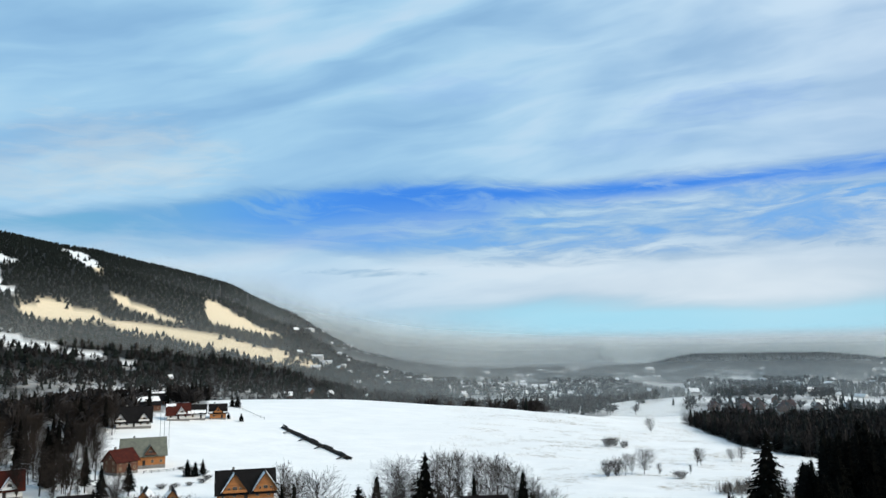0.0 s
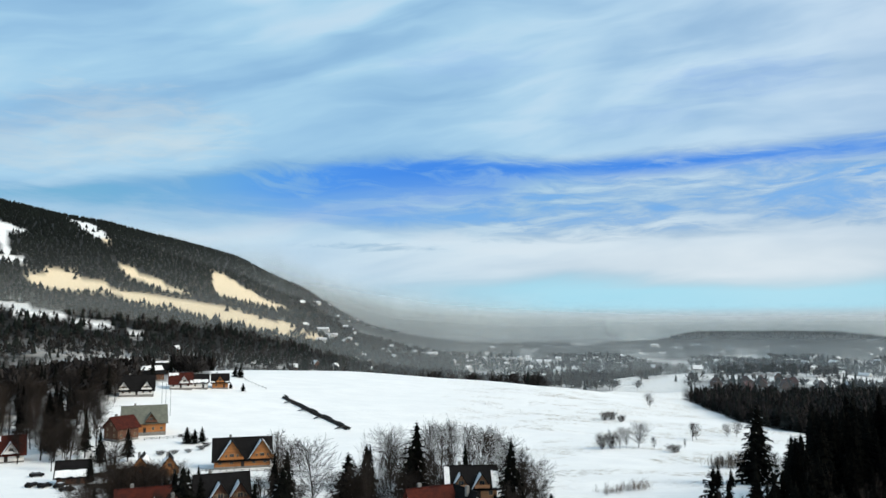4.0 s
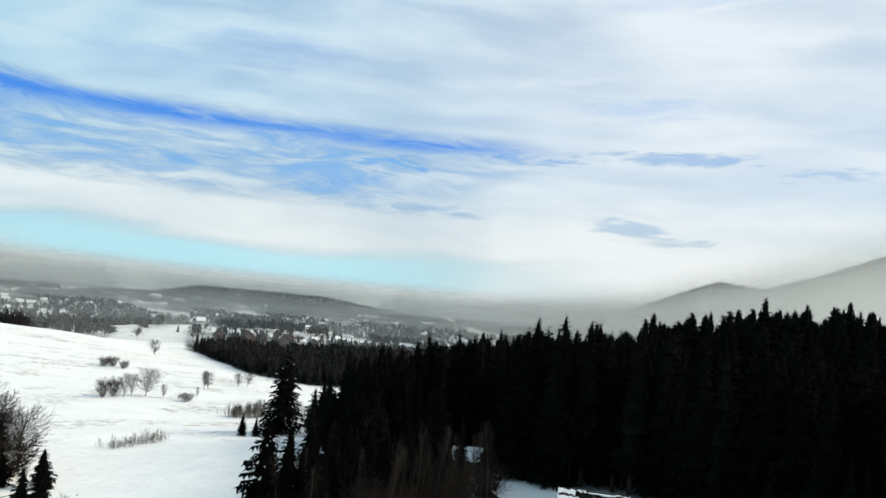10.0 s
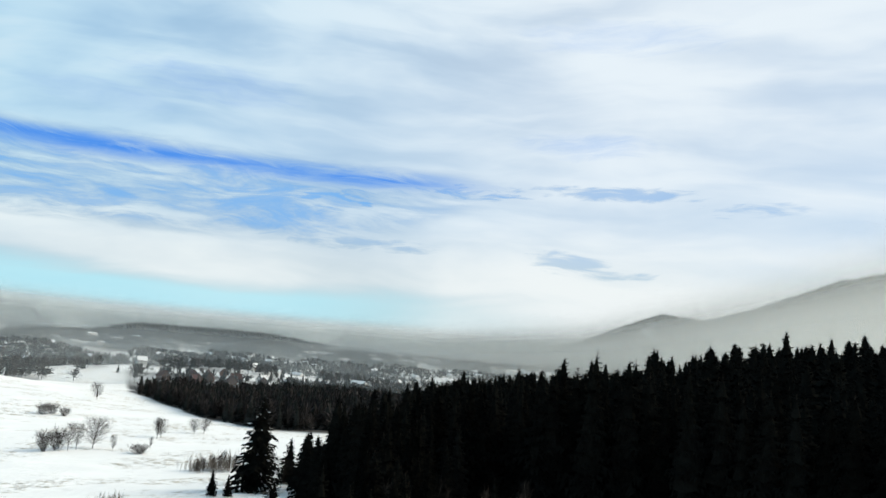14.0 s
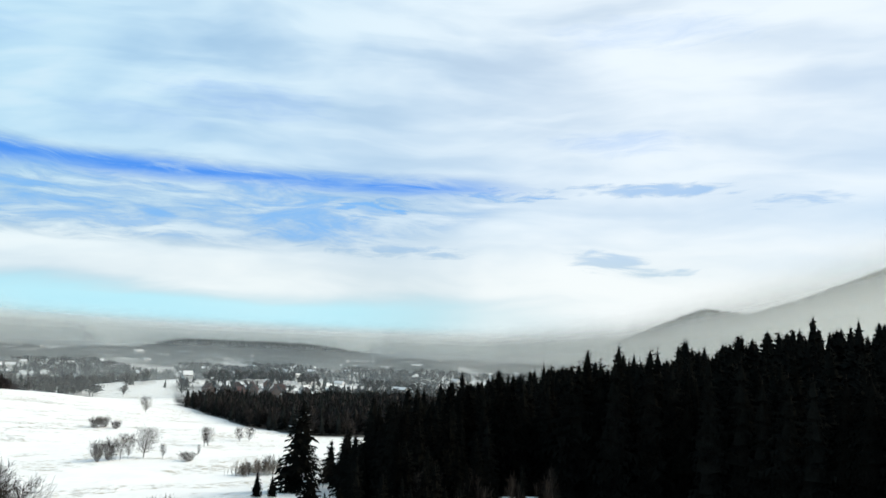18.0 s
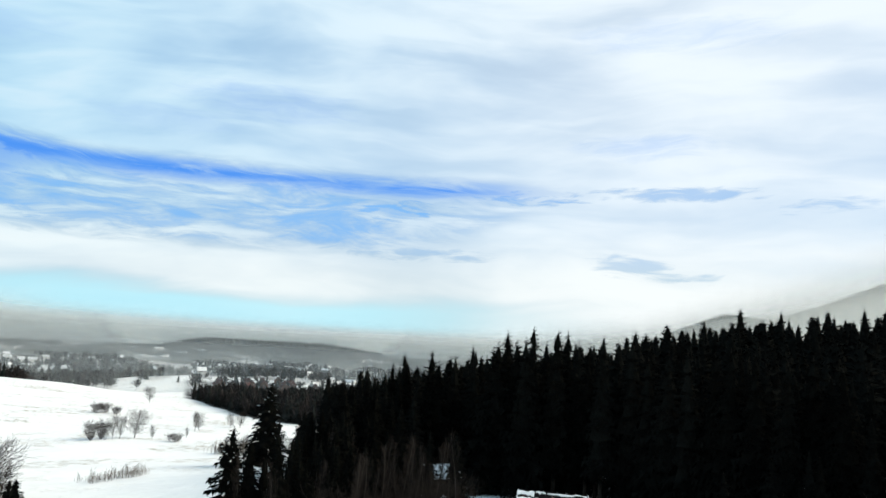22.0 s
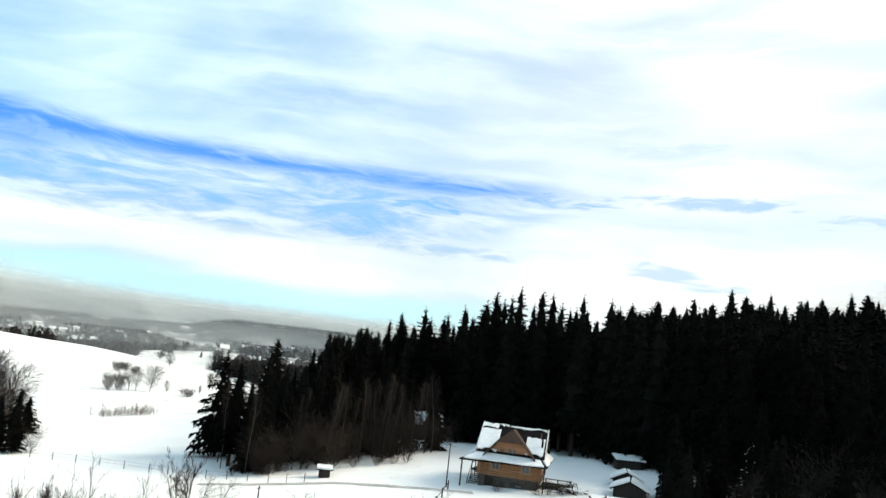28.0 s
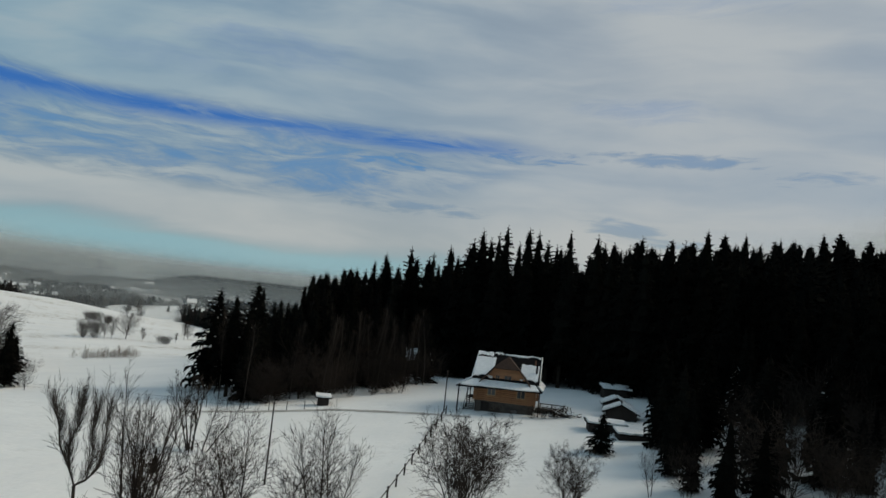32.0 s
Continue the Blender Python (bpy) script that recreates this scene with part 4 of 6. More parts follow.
def valley_trees():
    """Trees between the houses of the valley town and on its low hill."""
    rng = random.Random(37)
    cones = [cone_tree(15, 3.0), cone_tree(15, 3.8)]
    puffs = [puff_tree(rng, 13, 6.5), puff_tree(rng, 12, 7.5), puff_tree(rng, 15, 7.0)]
    dark, bare = [], []
    for i in range(34000):
        b = rng.uniform(-46, 58)
        r = math.sqrt(rng.uniform(690 ** 2, 2700 ** 2))
        if b < -11 and r > 1130:
            continue
        x, y = r * math.sin(radians(b)), r * math.cos(radians(b))
        thick = noise.noise(Vector((x * 0.008, y * 0.004, 9.0))) + (0.5 if r < 960 else 0.0) + (0.55 if b < -11 else 0)
        if 16 < b < 28 and 2330 < r < 2700:
            thick = 1.0
        if thick < -0.22 or (b < 5 and r < 745) or (8 < b < 19 and r < 830) or (13 < b < 17.5 and r < 1000 and rng.random() < 0.93) or (15 < b < 29 and 760 < r < 985 and rng.random() < 0.72) or any(inside(p, x, y) for p in WHITE_STRIPS):
            continue
        tall = rng.uniform(8, 15)
        if rng.random() < 0.24:
            dark.append((x, y, tall * 1.1, rng.uniform(0.8, 1.2), rng.randrange(2), rng.uniform(0, 6.28)))
        else:
            bare.append((x, y, tall, rng.uniform(0.8, 1.3), rng.randrange(3), rng.uniform(0, 6.28)))
    # the wooded village slope on the near side of the mountain
    for i in range(2600):
        x, y = rng.uniform(-620, -150), rng.uniform(400, 800)
        b = math.degrees(math.atan2(x, y))
        if b > -16.5 - max(0, 520 - y) * 0.06 or b < -46 or noise.noise(Vector((x * 0.02, y * 0.02, 2.0))) < -0.25:
            continue
        if rng.random() < 0.2:
            dark.append((x, y, rng.uniform(10, 17), rng.uniform(0.8, 1.1), rng.randrange(2), rng.uniform(0, 6.28)))
        else:
            bare.append((x, y, rng.uniform(9, 15), rng.uniform(0.8, 1.2), rng.randrange(3), rng.uniform(0, 6.28)))
    grove = []
    for i in range(420):
        x, y = rng.uniform(-340, -165), rng.uniform(330, 620)
        if math.degrees(math.atan2(x, y)) > -23.5:
            continue
        if rng.random() < 0.2:
            grove.append((x, y, rng.uniform(12, 19), rng.uniform(0.9, 1.2), rng.randrange(2), rng.uniform(0, 6.28)))
        else:
            bare.append((x, y, rng.uniform(10, 16), rng.uniform(0.8, 1.2), rng.randrange(3), rng.uniform(0, 6.28)))
    ragged = [(20, spruce_shapes(rng, 20, 3.6, 18, 6, 0.1, True)[1]), (18, spruce_shapes(rng, 18, 3.4, 16, 6, 0.1, True)[1])]
    grove += [q for q in dark if math.hypot(q[0], q[1]) < 640]
    dark = [q for q in dark if math.hypot(q[0], q[1]) >= 640]
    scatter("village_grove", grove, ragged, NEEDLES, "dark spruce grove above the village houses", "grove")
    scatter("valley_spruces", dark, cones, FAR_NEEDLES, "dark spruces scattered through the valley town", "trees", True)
    scatter("valley_bare_trees", bare, puffs, FAR_TWIGS, "grey leafless trees between the town's houses", "trees")




def lower_wood():
    """Mixed wood at the meadow's foot: bare crowns and spruces, thin where the red-roofed houses look over it."""
    rng = random.Random(41)
    kinds = []
    for tall, wide in ((20, 3.8), (18, 3.4), (16, 3.8)):
        kinds.append((tall, spruce_shapes(rng, tall, wide, 13, 6, 0.1, True)[1]))
    spots, bare = [], []
    for count, x0, x1, y0, y1 in ((2400, 164, 640, 330, 900), (2600, 164, 300, 380, 640)):
        for i in range(count):
            x, y = rng.uniform(x0, x1), rng.uniform(y0, y1)
            if not inside(LOWER_WOOD, x, y):
                continue
            r, b = math.hypot(x, y), math.degrees(math.atan2(x, y))
            if b < 27.5 and r > 620 and rng.random() < 0.78:
                continue
            top = 13.5 if b < 27.5 else 16.0
            if rng.random() < (0.66 if r < 640 else 0.4):
                bare.append((x, y, rng.uniform(8, top), rng.uniform(0.7, 1.0), rng.randrange(3), rng.uniform(0, 6.28)))
            else:
                spots.append((x, y, rng.uniform(8, top + 1), rng.uniform(0.9, 1.2), rng.randrange(3), rng.uniform(0, 6.28)))
    puffs = [puff_tree(rng, 13, 4.6), puff_tree(rng, 12, 5.2), puff_tree(rng, 14, 4.2)]
    scatter("lower_bare_wood", bare, puffs, FAR_TWIGS, "grey leafless trees mixed into the lower wood", "wood")
    scatter("lower_wood", spots, kinds, HAZED_WOOD_NEEDLES, "dark mixed wood at the foot of the meadow", "wood")


mountain_woods()
east_woods()
valley_trees()
lower_wood()


# ---- houses ----
def window(parent, x, y, z, w, h, face, trim=None, name="window"):
    """A framed window on a wall; face: degrees round z that turn a window on the front (-y) wall."""
    trim = trim or TAN_TRIM
    s = Shape()
    b = 0.09
    s.box(0, -0.03, 0, w, 0.10, b).box(0, -0.03, h - b, w, 0.10, b)
    s.box(-w / 2 + b / 2, -0.03, b, b, 0.10, h - 2 * b).box(w / 2 - b / 2, -0.03, b, b, 0.10, h - 2 * b)
    s.box(0, -0.03, b, 0.05, 0.08, h - 2 * b)
    ob = s.made(name, trim, parent)
    ob.matrix_basis = pose(x, y, z, 0, 0, face)
    Shape().box(0, 0.0, b, w - 2 * b, 0.03, h - 2 * b).made("pane", GLASS, ob)
    return ob


def slope(parent, pts, mat, name="roof_slope", thick=0.22, label=""):
    a, b, c = Vector(pts[0]), Vector(pts[1]), Vector(pts[2])
    way = (b - a).cross(c - a).normalized()
    if way.z < 0:
        way = -way
    return Shape().plate(pts, thick, (-way.x, -way.y, -way.z)).made(name, mat, parent, label)


def snow_on(parent, pts, rng, lo=0.05, hi=0.95, thick=0.16, name="snow_cover"):
    """A snow blanket on a four-cornered slope (eave left, eave right, ridge right, ridge left) with an uneven lower edge."""
    e0, e1, r1, r0 = [Vector(p) for p in pts]
    way = (e1 - e0).cross(r0 - e0).normalized()
    if way.z < 0:
        way = -way
    cols = 9
    low, high = [], []
    for i in range(cols):
        s = 0.03 + 0.94 * i / (cols - 1)
        foot, crest = e0.lerp(e1, s), r0.lerp(r1, s)
        low.append(foot.lerp(crest, lo + rng.uniform(0, 0.10)))
        high.append(foot.lerp(crest, hi - rng.uniform(0, 0.05)))
    v = [p + way * 0.02 for p in low + high] + [p + way * thick for p in low + high]
    n2 = 2 * cols
    f = []
    for i in range(cols - 1):
        f.append((n2 + i, n2 + i + 1, n2 + cols + i + 1, n2 + cols + i))
        f.append((i, cols + i, cols + i + 1, i + 1))
        f.append((i, i + 1, n2 + i + 1, n2 + i))
        f.append((cols + i, n2 + cols + i, n2 + cols + i + 1, cols + i + 1))
    f.append((0, n2, n2 + cols, cols))
    f.append((cols - 1, n2 - 1, 2 * n2 - 1, n2 + cols - 1))
    return from_arrays(name, v, f, SNOW, parent, "white snow lying on the roof")


def highland_house(label, x, y, turn, w, d, base, wall, rise, wall_mat, roof_mat, gables=(), snow=0.6, seed=1, over=0.9, gable_mat=None, base_mat=None, name="house", chimneys=1, gable_w=0.0, sink=0.3, floors=1, main_snow=True):
    """Steep-roofed mountain house: ridge along x, front at -y, cross gables at the given places along the front."""
    rng = random.Random(seed)
    gable_mat, base_mat = gable_mat or wall_mat, base_mat or STONE
    ob = empty(name, x, y, height(x, y) - sink, turn)
    top, ridge = base + wall, base + wall + rise
    Shape().box(0, 0, -1.5, w + 0.1, d + 0.1, base + 1.5).made("foundation", base_mat, ob)
    Shape().box(0, 0, base, w, d, wall).made("wall", wall_mat, ob)
    for sx in (-1, 1):
        Shape().plate([(sx * w / 2, -d / 2, top), (sx * w / 2, d / 2, top), (sx * w / 2, 0, ridge - 0.15)], 0.3, (-sx, 0, 0)).made("gable_wall", gable_mat, ob)
    k = rise / (d / 2)
    ex, ey, ez = w / 2 + over, d / 2 + over, top - over * k
    hip = min(1.6, rise * 0.28)
    for sy in (-1, 1):
        pts = [(-ex, sy * ey, ez), (ex, sy * ey, ez), (ex - hip * 0.0, 0, ridge), (-ex + hip * 0.0, 0, ridge)]
        slope(ob, pts, roof_mat)
        if snow > 0 and main_snow:
            cuts = sorted([-ex] + [g for g in gables if sy < 0] + [ex])
            gw = gable_w or d * 0.55
            for c0, c1 in zip(cuts, cuts[1:]):
                a = c0 + (gw * 0.62 if c0 in gables else 0.1)
                b = c1 - (gw * 0.62 if c1 in gables else 0.1)
                if b - a > 1.0 and rng.random() < snow + 0.25:
                    cover = min(0.97, snow * rng.uniform(0.8, 1.2))
                    low = rng.choice((0.02, 1 - cover)) if cover < 0.9 else 0.02
                    snow_on(ob, [(a, sy * ey, ez), (b, sy * ey, ez), (b, 0, ridge), (a, 0, ridge)], rng, low + 0.01, low + cover - 0.02)
    Shape().box(0, 0, ridge - 0.05, 2 * ex, 0.3, 0.14).made("ridge_cap", roof_mat, ob)
    # cross gables
    for g in gables:
        gw = gable_w or d * 0.55
        gr = min(rise * 0.96, gw * 0.5 * 1.5)
        y0 = -d / 2 - 0.35
        yb = -(rise - gr) / k if gr < rise else 0.0
        Shape().plate([(g - gw / 2, y0, top - 0.4), (g + gw / 2, y0, top - 0.4), (g, y0, top + gr - 0.1)], 0.3, (0, 1, 0)).made("cross_gable", gable_mat, ob)
        for sx in (-1, 1):
            kk = gr / (gw / 2)
            pts = [(g + sx * (gw / 2 + 0.6), y0 - 0.8, top - 0.6 * kk), (g, y0 - 0.8, top + gr), (g, yb, top + gr), (g + sx * (gw / 2 + 0.6), -d / 2, top - 0.6 * kk)]
            slope(ob, pts, roof_mat, "cross_gable_roof", 0.18)
            if snow > 0.2 and (sx < 0 or rng.random() < 0.15):
                snow_on(ob, [pts[3], pts[0], pts[1], pts[2]], rng, 0.03, 0.96, 0.14)
        window(ob, g, y0 - 0.02, top + 0.2, 1.5, 1.3, 0)
        window(ob, g - gw * 0.22, y0 - 0.02, top - 0.1 + 0.2, 0.8, 1.1, 0) if gw > 5 else None
        window(ob, g + gw * 0.22, y0 - 0.02, top - 0.1 + 0.2, 0.8, 1.1, 0) if gw > 5 else None
        Shape().box(g, y0 - 0.5, top - 0.35, gw * 0.9, 1.0, 0.16).box(g, y0 - 0.95, top - 0.2, gw * 0.9, 0.1, 0.75).made("balcony", gable_mat, ob)
    # windows, door
    storey = wall / floors
    for f in range(floors):
        zz = base + f * storey + 0.8
        count = max(2, int(w / 3.2))
        for i in range(count):
            px = -w / 2 + (i + 0.5) * w / count
            if f == 0 and i == count // 2:
                Shape().box(px, -d / 2 - 0.05, base - 0.1, 1.1, 0.12, 2.1).made("door", DARK_WOOD, ob)
                continue
            window(ob, px, -d / 2, zz, 1.1, 1.25, 0)
        for sx in (-1, 1):
            for py in (-d * 0.25, d * 0.25):
                window(ob, sx * w / 2, py, zz, 1.0, 1.25, 90 * sx)
    for sx in (-1, 1):
        window(ob, sx * w / 2, 0, top + 0.5, 1.1, 1.2, 90 * sx)
    for c in range(chimneys):
        cx = -w * 0.22 + c * w * 0.45
        Shape().box(cx, 0.7, ridge - 1.4, 0.8, 0.7, 2.3).made("chimney", STONE, ob)
    return tagged(ob, label, "house")


def village():
    amber, dark = LOG_WALL, DARK_ROOF
    highland_house("amber log guesthouse with two gables and dark snowy roof", -68.6, 265, 16, 18.5, 10, 1.2, 2.8, 6.2, amber, dark, (-3.6, 6.4), 0.35, 3, gable_w=8.4, main_snow=False)
    highland_house("brown wooden house with a large grey-green roof", -128, 331, 24, 17, 11, 1.4, 4.6, 6.2, amber, GREEN_ROOF, (2.5,), 0.0, 4, gable_w=5.0, floors=2, gable_mat=BROWN_WALL)
    highland_house("red-roofed wing of the brown house, snow free", -131.5, 316, 60, 10, 8.5, 1.2, 4.8, 4.0, BROWN_WALL, RED_ROOF, (), 0.0, 5, floors=2)
    highland_house("small amber log chalet with a snowy gable roof", -94, 241, 104, 8.4, 7.2, 0.8, 2.6, 4.6, amber, dark, (), 0.8, 6)
    highland_house("small log chalet half hidden behind a spruce", -87.5, 247, 110, 7, 6, 0.8, 2.4, 4.0, amber, dark, (), 0.8, 7)
    highland_house("large dark-roofed wooden house with a snow-covered cross gable", -56, 194.5, 21, 12.5, 9.5, 1.0, 2.6, 5.6, amber, dark, (-0.6, 4.2), 0.4, 8, gable_w=5.6, gable_mat=BROWN_WALL, main_snow=False)
    highland_house("rust-red roofed house among bare trees", -70, 179, 24, 11, 9, 1.0, 2.4, 5.0, BROWN_WALL, RED_ROOF, (-2.4, 2.6), 0.35, 9, gable_w=4.2)
    highland_house("rust-red roofed low house beside its twin", -60.5, 173, 116, 9, 8, 1.0, 2.2, 4.4, BROWN_WALL, RED_ROOF, (), 0.1, 19)
    highland_house("small dark wooden house beside the lane", -112, 233, 20, 8, 7, 0.8, 2.8, 3.8, BROWN_WALL, dark, (), 0.5, 10)
    highland_house("white plastered villa with dark roof and pointed gables", -164, 414, 20, 17, 10, 1.0, 3.0, 7.0, WHITE_WALL, dark, (-6.5, 5.0), 0.1, 11, gable_w=5.6)
    highland_house("brown and white house at the edge of the field", -150, 443, 18, 12, 9, 1.0, 3.0, 5.5, WHITE_WALL, RED_ROOF, (2,), 0.3, 12, gable_w=5.0)
    highland_house("white house with a dark roof by the field", -141, 449, 14, 9, 8, 1.0, 3.4, 4.2, WHITE_WALL, dark, (), 0.4, 13)
    highland_house("ochre house with a dark roof by the field", -131, 456, 16, 9, 8, 0.8, 3.6, 4.4, amber, dark, (0,), 0.2, 14, gable_w=4.6)
    highland_house("rust-red roofed white gabled house among trees", -2.5, 169, 28, 10, 8, 1.0, 2.6, 5.8, BROWN_WALL, RED_ROOF, (0.8,), 0.05, 15, gable_w=3.6, gable_mat=WHITE_WALL)
    highland_house("dark gable house joined to the red-roofed one", 5.5, 168.5, 118, 9, 6.4, 1.0, 2.6, 5.6, BROWN_WALL, dark, (), 0.05, 16, gable_mat=WHITE_WALL)
    highland_house("weathered house with a broken snowy roof line", 8, 204, 4, 13, 9, 1.0, 3.2, 4.6, HERO_LOG, dark, (-3, 2.5), 0.9, 17, gable_w=4.4, chimneys=2, base_mat=SHADED_STONE)
    highland_house("house with a lit white gable at the village edge", -152, 268, 30, 11, 9, 0.8, 3.0, 5.4, WHITE_WALL, RED_ROOF, (1.5,), 0.3, 18, gable_w=5)
    rng = random.Random(50)
    for hx, hy in ((-250, 520), (-300, 560), (-190, 520), (-330, 640), (-260, 610), (-205, 585), (-360, 560), (-178, 470)):
        highland_house("dark-roofed village house among trees", hx, hy, rng.uniform(-20, 110), rng.uniform(9, 14), rng.uniform(8, 10), 0.8, rng.uniform(2.8, 4.5), rng.uniform(4, 6), rng.choice((WHITE_WALL, BROWN_WALL, BROWN_WALL)), dark, (), rng.choice((0.1, 0.3, 0.6)), int(hx * -7))


village()


def hero_house():
    """The log house below the forest: stone basement, skirt roof, half-hipped front gable."""
    rng = random.Random(70)
    x, y = 80.6, 96.2
    ob = empty("log_house", x, y, 23.0, -47.0)
    # basement in stone with a garage opening
    s = Shape()
    s.box(-3.75, -3.9, -1.5, 0.9, 0.4, 3.4).box(0.95, -3.9, -1.5, 6.1, 0.4, 3.4).box(-2.7, -3.9, 1.75, 1.2, 0.4, 0.15)
    s.box(0, 3.9, -1.5, 8.4, 0.4, 3.4).box(-4.0, 0, -1.5, 0.4, 7.4, 3.4).box(4.0, 0, -1.5, 0.4, 7.4, 3.4)
    s.made("basement_wall", SHADED_STONE, ob, "stone basement with the storey's shade painted dark")
    Shape().box(-2.7, -3.72, -0.2, 1.25, 0.08, 1.95).made("garage_door", DARK_WOOD, ob)
    # log storey: each round of logs is a piece of its own
    logs = empty("log_wall", 0, 0, 0)
    logs.parent = ob
    long_log = Shape().tube((-4.55, 0, 0), (4.55, 0, 0), 0.155, 0.155, 8)
    side_log = Shape().tube((0, -4.5, 0), (0, 4.5, 0), 0.155, 0.155, 8)
    meshes = {}
    for i in range(9):
        z = 2.04 + i * 0.29
        for kind, shape, spots in (("long", long_log, ((0, -4.0), (0, 4.0))), ("side", side_log, ((-4.1, 0), (4.1, 0)))):
            for px, py in spots:
                if kind not in meshes:
                    piece = shape.made("log", HERO_LOG, logs)
                    meshes[kind] = piece.data
                else:
                    piece = new("log", meshes[kind])
                    piece.parent = logs
                piece.matrix_basis = pose(px, py, z + (0.145 if kind == "side" else 0))
    Shape().box(0, 0, 1.9, 8.0, 7.8, 2.7).made("inner_wall", HERO_LOG, ob)
    for wx in (-1.9, 2.4):
        window(ob, wx, -4.16, 2.75, 1.25, 1.15, 0, TAN_TRIM)
    window(ob, 1.6, -4.12, 0.35, 1.1, 0.8, 0, DARK_WOOD)
    for py in (-1.8, 1.5):
        window(ob, 4.25, py, 2.75, 1.1, 1.15, 90, WHITE_TRIM)
        window(ob, -4.25, py, 2.75, 1.1, 1.15, -90, WHITE_TRIM)
    # skirt roof round the front and sides, deep in snow
    front = [(-7.0, -5.6, 3.8), (5.5, -5.6, 4.15), (4.2, -3.6, 5.15), (-4.2, -3.6, 5.15)]
    slope(ob, front, DARK_ROOF, "skirt_roof", 0.15)
    snow_on(ob, front, rng, 0.0, 0.98, 0.22)
    for sx in (-1, 1):
        wing, eave = (7.0, 3.8) if sx < 0 else (5.5, 4.15)
        side = [(sx * wing, 5.0, eave), (sx * wing, -5.6, eave), (sx * 4.2, -3.6, 5.15), (sx * 4.2, 4.2, 5.15)]
        slope(ob, side, DARK_ROOF, "skirt_roof", 0.15)
        snow_on(ob, side, rng, 0.0, 0.98, 0.2)
        Shape().tube((sx * (wing - 0.4), -5.2, -0.4), (sx * (wing - 0.4), -5.2, eave + 0.05), 0.11, 0.10, 8).made("post", DARK_WOOD, ob)
    # upper storey and gables
    Shape().box(0, 0, 4.6, 8.0, 7.0, 1.2).made("upper_wall", LOG_WALL, ob)
    for sx in (-1, 1):
        Shape().plate([(sx * 4.1, -3.5, 5.8), (sx * 4.1, 3.5, 5.8), (sx * 4.1, 0.7, 8.3), (sx * 4.1, -0.7, 8.3)], 0.3, (-sx, 0, 0)).made("gable_wall", BROWN_WALL, ob)
        slope(ob, [(sx * 5.0, -1.5, 7.3), (sx * 5.0, 1.5, 7.3), (sx * 4.2, 0, 8.75)], DARK_ROOF, "half_hip", 0.12)
    for sy in (-1, 1):
        pts = [(-4.95, sy * 4.4, 5.15), (4.95, sy * 4.4, 5.15), (4.75, 0, 8.8), (-4.75, 0, 8.8)]
        slope(ob, pts, DARK_ROOF, "roof_slope", 0.2)
        if sy > 0:
            snow_on(ob, pts, rng, 0.02, 0.97, 0.2)
    for a, b, lo, hi in ((-4.9, -1.9, 0.02, 0.80), (1.9, 4.7, 0.04, 0.66), (-4.9, -2.4, 0.78, 0.99), (-0.9, 4.8, 0.88, 0.995), (-2.4, -0.9, 0.90, 0.995)):
        snow_on(ob, [(a, -4.4, 5.15), (b, -4.4, 5.15), (b, 0, 8.8), (a, 0, 8.8)], rng, lo, hi, 0.18)
    Shape().box(0, 0, 8.74, 9.6, 0.28, 0.12).made("ridge_cap", DARK_ROOF, ob)
    for sx in (-1, 1):
        s = Shape()
        s.tube((sx * 4.98, -4.45, 5.1), (sx * 4.78, 0, 8.85), 0.09, 0.09, 5)
        s.made("barge_board", SNOW if sx < 0 else WHITE_TRIM, ob, "snow-caked roof edge")
    # the front gable
    Shape().plate([(-3.3, -4.15, 4.75), (3.3, -4.15, 4.75), (1.85, -4.15, 6.7), (-1.85, -4.15, 6.7)], 0.3, (0, 1, 0)).made("front_gable", HERO_LOG, ob, "amber boarded front gable")
    window(ob, 0.3, -4.18, 4.95, 1.2, 0.95, 0, HERO_LOG)
    window(ob, -1.2, -4.18, 4.95, 0.7, 0.9, 0, HERO_LOG)
    for sx in (-1, 1):
        slope(ob, [(sx * 3.9, -4.9, 4.55), (sx * 1.85, -4.9, 7.0), (0, -3.5, 8.45), (0, -0.4, 8.45), (sx * 3.3, -3.3, 5.4)], BROWN_SHINGLE, "front_gable_roof", 0.14)
    slope(ob, [(-2.0, -5.0, 6.85), (2.0, -5.0, 6.85), (0, -3.6, 8.6)], BROWN_SHINGLE, "half_hip", 0.12, "brown shingled half hip over the gable")
    Shape().tube((4.3, -2.9, 5.5), (4.3, -2.9, 8.6), 0.16, 0.14, 7).made("flue", DARK_ROOF, ob, "dark metal flue pipe")
    # porch by the side, with a rail
    s = Shape()
    s.box(6.6, -1.0, 1.2, 4.2, 2.6, 0.15)
    s.made("porch_deck", DARK_WOOD, ob)
    for px in (5.2, 6.9, 8.6):
        Shape().box(px, -2.25, -1.2, 0.16, 0.16, 3.6).made("post", DARK_WOOD, ob)
    Shape().box(6.9, -2.25, 2.25, 3.6, 0.1, 0.12).box(6.9, -2.25, 1.75, 3.6, 0.06, 0.08).made("porch_rail", DARK_WOOD, ob)
    # outside stair and landing on the other side
    Shape().box(-5.1, 0.6, 1.75, 1.6, 3.2, 0.14).made("stair_landing", DARK_WOOD, ob)
    for k in range(8):
        Shape().box(-5.2, -1.2 - 0.32 * k, 1.62 - 0.23 * k, 1.1, 0.34, 0.07).made("stair_tread", DARK_WOOD, ob)
    for px in (-5.78, -4.62):
        Shape().tube((px, -1.0, 1.65), (px, -3.7, -0.3), 0.07, 0.07, 4).made("stair_string", DARK_WOOD, ob)
